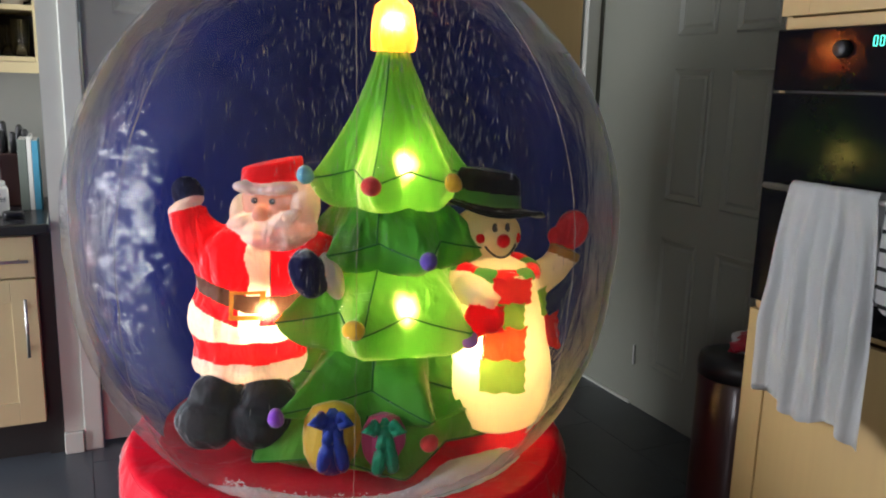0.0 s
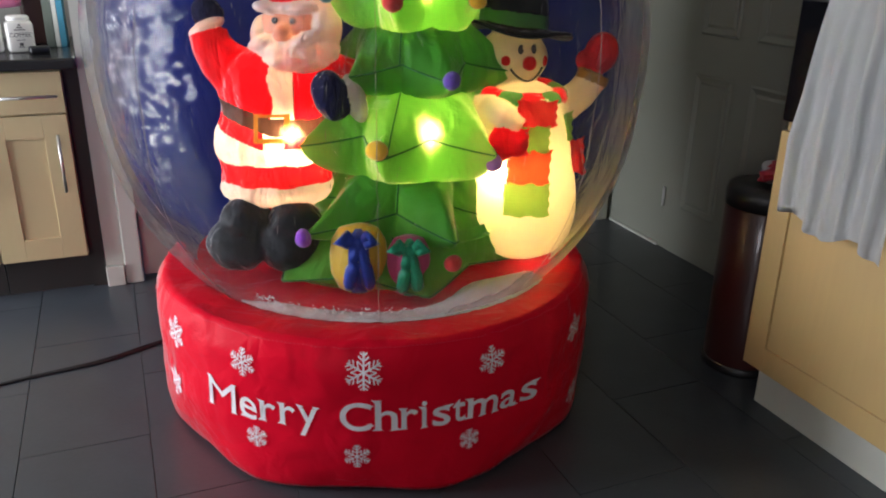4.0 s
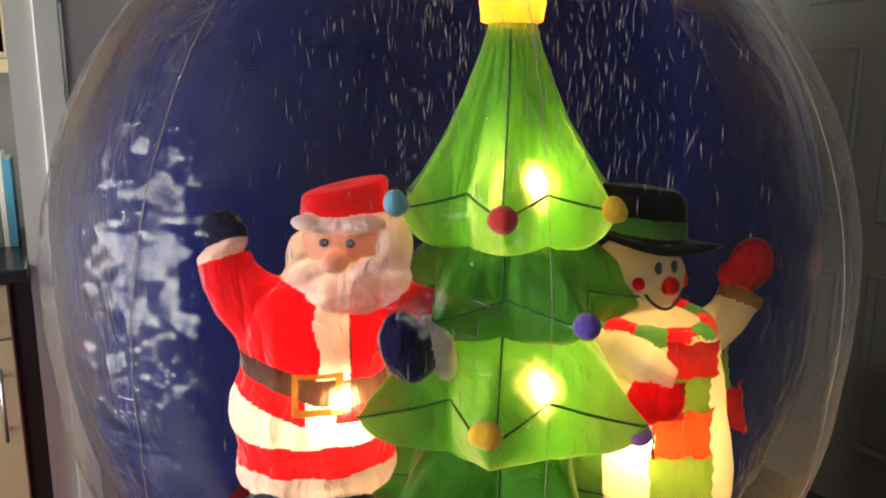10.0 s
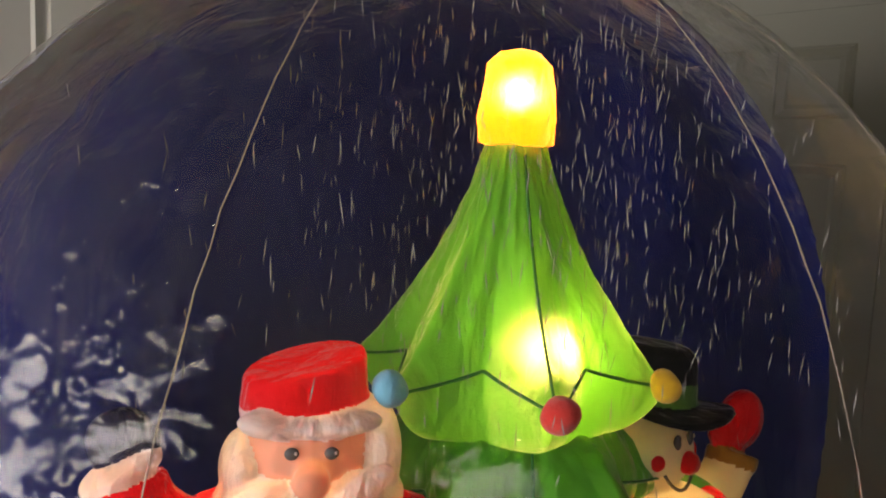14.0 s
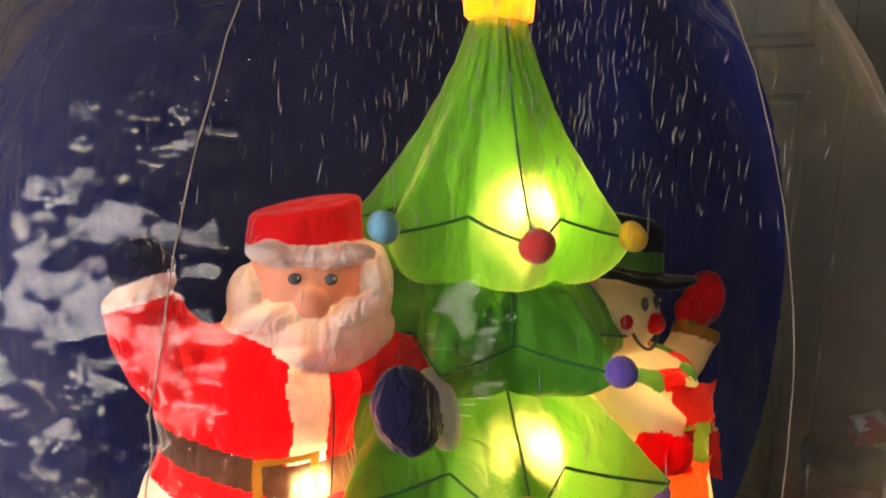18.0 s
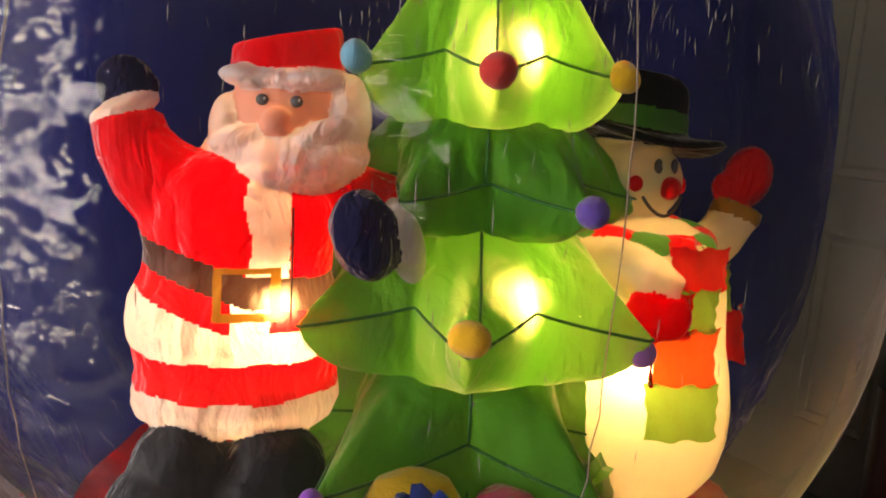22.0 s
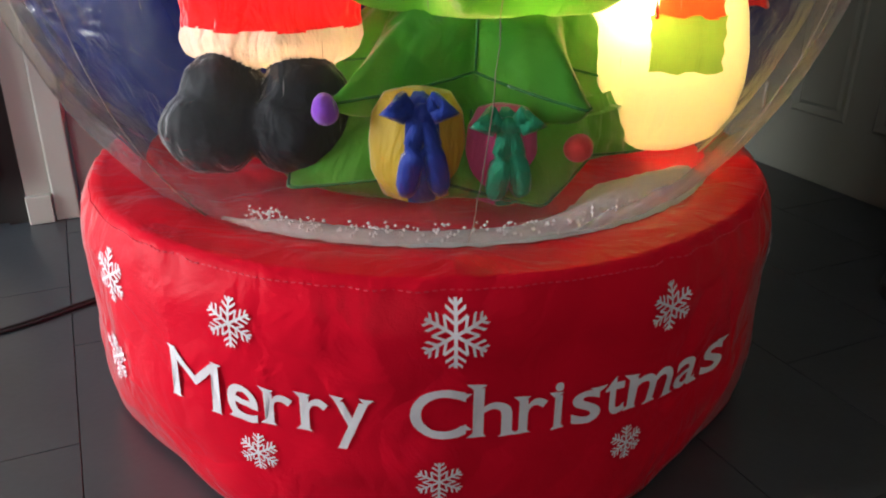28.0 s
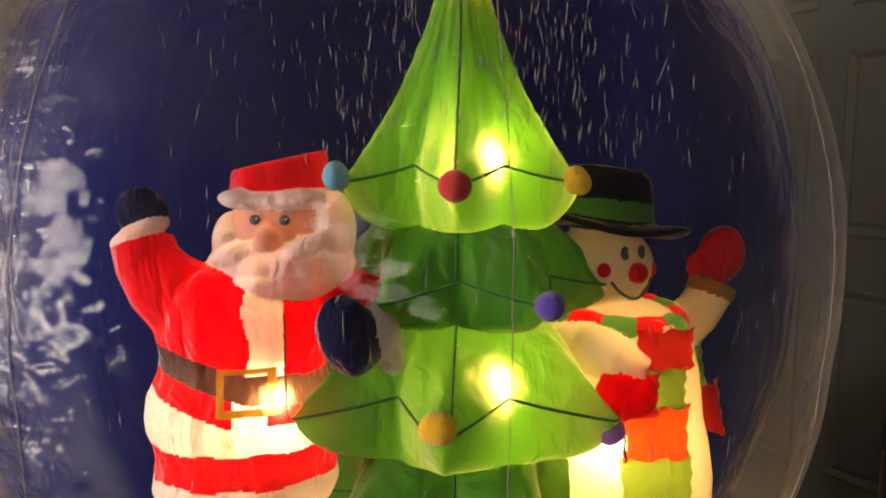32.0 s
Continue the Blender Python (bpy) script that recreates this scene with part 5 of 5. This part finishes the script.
# ---- parcels under the tree ----
def parcel(c, r, body, band, name_label):
    p = tagged(new("parcel"), name_label)
    p.parent = globe
    p.location = c
    bm = bmesh.new()
    n = 40
    prof = [(0.3, -0.98), (0.75, -0.85), (0.98, -0.4), (1.0, 0.1), (0.93, 0.6), (0.7, 0.92), (0.25, 1.0)]
    lathe([(q * r[0], z * r[2]) for q, z in prof], n, bm, shape=lambda a, q, z: (q * (1 + 0.06 * math.cos(4 * a) + 0.03 * noise.noise(Vector((3 * math.sin(a), 3 * math.cos(a), z * 20)))), z))
    for f in bm.faces:
        m = f.calc_center_median()
        az = math.degrees(math.atan2(m.x, -m.y))
        f.material_index = 1 if abs(az - 4) < 26 or abs(m.z - 0.25 * r[2]) < 0.09 * r[2] else 0
    part("wrapping", bm, [body, band], p, "", True)
    for s in (-1, 1):
        bm = bmesh.new()
        tube(bm, [(s * 0.005, -0.6 * r[0], r[2] * 0.55), (s * 0.028, -0.85 * r[0], r[2] * 0.92), (s * 0.046, -0.98 * r[0], r[2] * 0.80), (s * 0.02, -1.0 * r[0], r[2] * 0.68)], [0.012, 0.018, 0.016, 0.01], n=10)
        part("bow_loop", bm, band, p, "ribbon bow loop", True)
        pts = []
        for k in range(9):
            f = k / 8
            q = 1.02 * r[0] * math.sin(radians(35 + 75 * f)) + 0.004
            az = radians(4 + s * (4 + 17 * f))
            pts.append((q * math.sin(az), -q * math.cos(az), r[2] * (0.72 - 1.35 * f)))
        bm = bmesh.new()
        tube(bm, pts, [0.013, 0.015, 0.016, 0.017, 0.018, 0.019, 0.019, 0.018, 0.012], n=10)
        part("ribbon_tail", bm, band, p, "hanging ribbon tail", True)
    bm = bmesh.new()
    ball(bm, (0.004, -0.8 * r[0], r[2] * 0.72), (0.017, 0.014, 0.016), seg=14, rough=0.004)
    part("bow_knot", bm, band, p, "ribbon knot", True)
    return p


parcel((-0.035, -0.31, 0.515), (0.074, 0.074, 0.092), N_YELLOW, N_ROYAL, "yellow fabric parcel with royal blue ribbon")
parcel((0.10, -0.325, 0.50), (0.056, 0.056, 0.083), N_PINK, N_MINT, "pink fabric parcel with green ribbon")

# ---- loose foam snow: drift at the front, beads in the air ----
bm = bmesh.new()
rows = []
for i in range(49):
    az = -40 + 100 * i / 48
    a = radians(az)
    row = []
    edge = (0.42 + 0.62 * math.exp(-((az - 42) / 18) ** 2)) * min(1.0, (az + 42) / 14)
    for j in range(9):
        f = j / 8
        r = 0.545 - f * 0.14 * max(0.05, edge)
        z = 0.428 + 0.028 * math.sin(math.pi * min(1, f * 1.1)) * max(0, edge) + 0.004 * noise.noise(Vector((az * 0.4, f * 9, 0)))
        row.append(bm.verts.new((0.008 + r * math.sin(a), 0.02 - r * math.cos(a), z)))
    rows.append(row)
for a, b in zip(rows, rows[1:]):
    for k in range(8):
        bm.faces.new((a[k], a[k + 1], b[k + 1], b[k]))
bmesh.ops.solidify(bm, geom=bm.faces[:], thickness=0.012)
part("snow_drift", bm, M_BEADS, globe, "drift of white foam beads", True)

rng = random.Random(4)
bm = bmesh.new()
oct_faces = ((0, 2, 4), (2, 1, 4), (1, 3, 4), (3, 0, 4), (2, 0, 5), (1, 2, 5), (3, 1, 5), (0, 3, 5))


def bead(p, r):
    vs = [bm.verts.new(p + Vector(d) * r) for d in ((1, 0, 0), (-1, 0, 0), (0, 1, 0), (0, -1, 0), (0, 0, 1), (0, 0, -1))]
    for f in oct_faces:
        bm.faces.new([vs[i] for i in f])


def fleck(p, r, h):
    t = Vector((rng.gauss(0, 0.12), rng.gauss(0, 0.12), 1)) * h
    vs = [bm.verts.new(p + Vector(d) * r) for d in ((1, 0, 0), (-1, 0, 0), (0, 1, 0), (0, -1, 0))] + [bm.verts.new(p + t), bm.verts.new(p - t)]
    for f in oct_faces:
        bm.faces.new([vs[i] for i in f])


made = 0
while made < 1000:
    p = Vector((rng.uniform(-0.7, 0.7), rng.uniform(-0.7, 0.3), rng.uniform(0.45, 1.75)))
    if made < 840:
        p = Vector((TA[0] + rng.gauss(0, 0.17), TA[1] + rng.gauss(-0.05, 0.2), rng.uniform(1.2, 1.76)))
    q = p - GC
    if p.x < -0.3 and made > 900:
        continue
    if q.length > GR - 0.02 or math.hypot(p.x - TA[0], p.y - TA[1]) < 0.12 + max(0, 1.2 - p.z) * 0.5:
        continue
    fleck(p, rng.uniform(0.0005, 0.0010), rng.uniform(0.006, 0.020))
    made += 1
flecks = part("snow_flecks", bm, M_FLECK, globe, "tiny foam flecks blown about in the air")
tagged(flecks, kind="stuff")
bm = bmesh.new()
for k in range(500):
    a, r = radians(rng.uniform(-36, 58)), rng.uniform(0.505, 0.538)
    bead(Vector((0.008 + r * math.sin(a), 0.02 - r * math.cos(a), 0.432 + rng.uniform(-0.005, 0.018))), rng.uniform(0.002, 0.0035))
beads = part("snow_beads", bm, M_BEADS, globe, "tiny white foam beads")
tagged(beads, kind="stuff")

# ---- lamps inside the figures ----
WARM = (1.0, 0.67, 0.27)
bulb("bulb_topper", (TA[0], TA[1], 1.60), 4.5, (1.0, 0.52, 0.13), 0.02, globe)
bulb("bulb_tree_top", (0.145, -0.11, 1.215), 5.0, (1.0, 0.60, 0.17), 0.025, globe)
bulb("bulb_tree_middle", (0.155, -0.15, 0.82), 5.0, (1.0, 0.60, 0.17), 0.025, globe)
bulb("bulb_figure", (-0.225, -0.150, 0.815), 6.5, WARM, 0.025, globe)
bulb("bulb_snowman", (0.37, -0.16, 0.705), 6.5, WARM, 0.025, globe)

# ---- mains lead on the floor ----
lead = root("power_lead", pose(0, 0, 0), "black twin power lead lying on the floor behind the decoration", "cable")
LEAD = [(-2.2, 1.9), (-1.2, 2.12), (-0.6, 2.20), (-0.31, 2.24), (-0.21, 2.258), (-0.145, 2.264), (-0.043, 2.277), (0.028, 2.298), (0.102, 2.332), (0.174, 2.362), (0.30, 2.43), (0.48, 2.48)]
for k, dy in enumerate((0.0, 0.011)):
    bm = bmesh.new()
    pts = [(x, y + dy * (1 + 0.5 * math.sin(x * 9 + k)), 0.0045) for x, y in LEAD]
    tube(bm, pts, [0.004] * len(pts), n=8)
    part("cord", bm, M_CABLE, lead, smooth=True)
tie = root("ground_strap", pose(-0.02, 1.30, 0, 0, 0, -50), "small black fabric anchor strap under the drum edge", "strap")
part("strap", boxmesh(-0.03, 0.03, -0.015, 0.015, 0.0, 0.012, 0.004), M_BLACKP, tie)

# ---- floor tiles ----
TW, TL = 0.335, 0.67
tile_me = {}
i0 = math.floor((X0 - 0.0985) / TW)
for i in range(i0, 8):
    x0 = 0.0985 + TW * i
    xa, xb = max(X0, x0), min(X1, x0 + TW)
    if xb - xa < 0.02:
        continue
    off = 0.31 * (i % 2)
    j = -5
    while True:
        y0 = 0.15 + off + TL * j
        j += 1
        ya, yb = max(Y0, y0), min(YB, y0 + TL)
        if y0 > YB:
            break
        if yb - ya < 0.02:
            continue
        key = (round(xb - xa, 3), round(yb - ya, 3))
        if key not in tile_me:
            bmt = boxmesh(0.0011, key[0] - 0.0011, 0.0011, key[1] - 0.0011, -0.006, 0.0, 0.0008)
            tile_me[key] = mesh_of("tile", bmt, M_SLATE, False)
        o = new("tile", tile_me[key])
        o.parent = floor
        o.location = (xa, ya, 0)
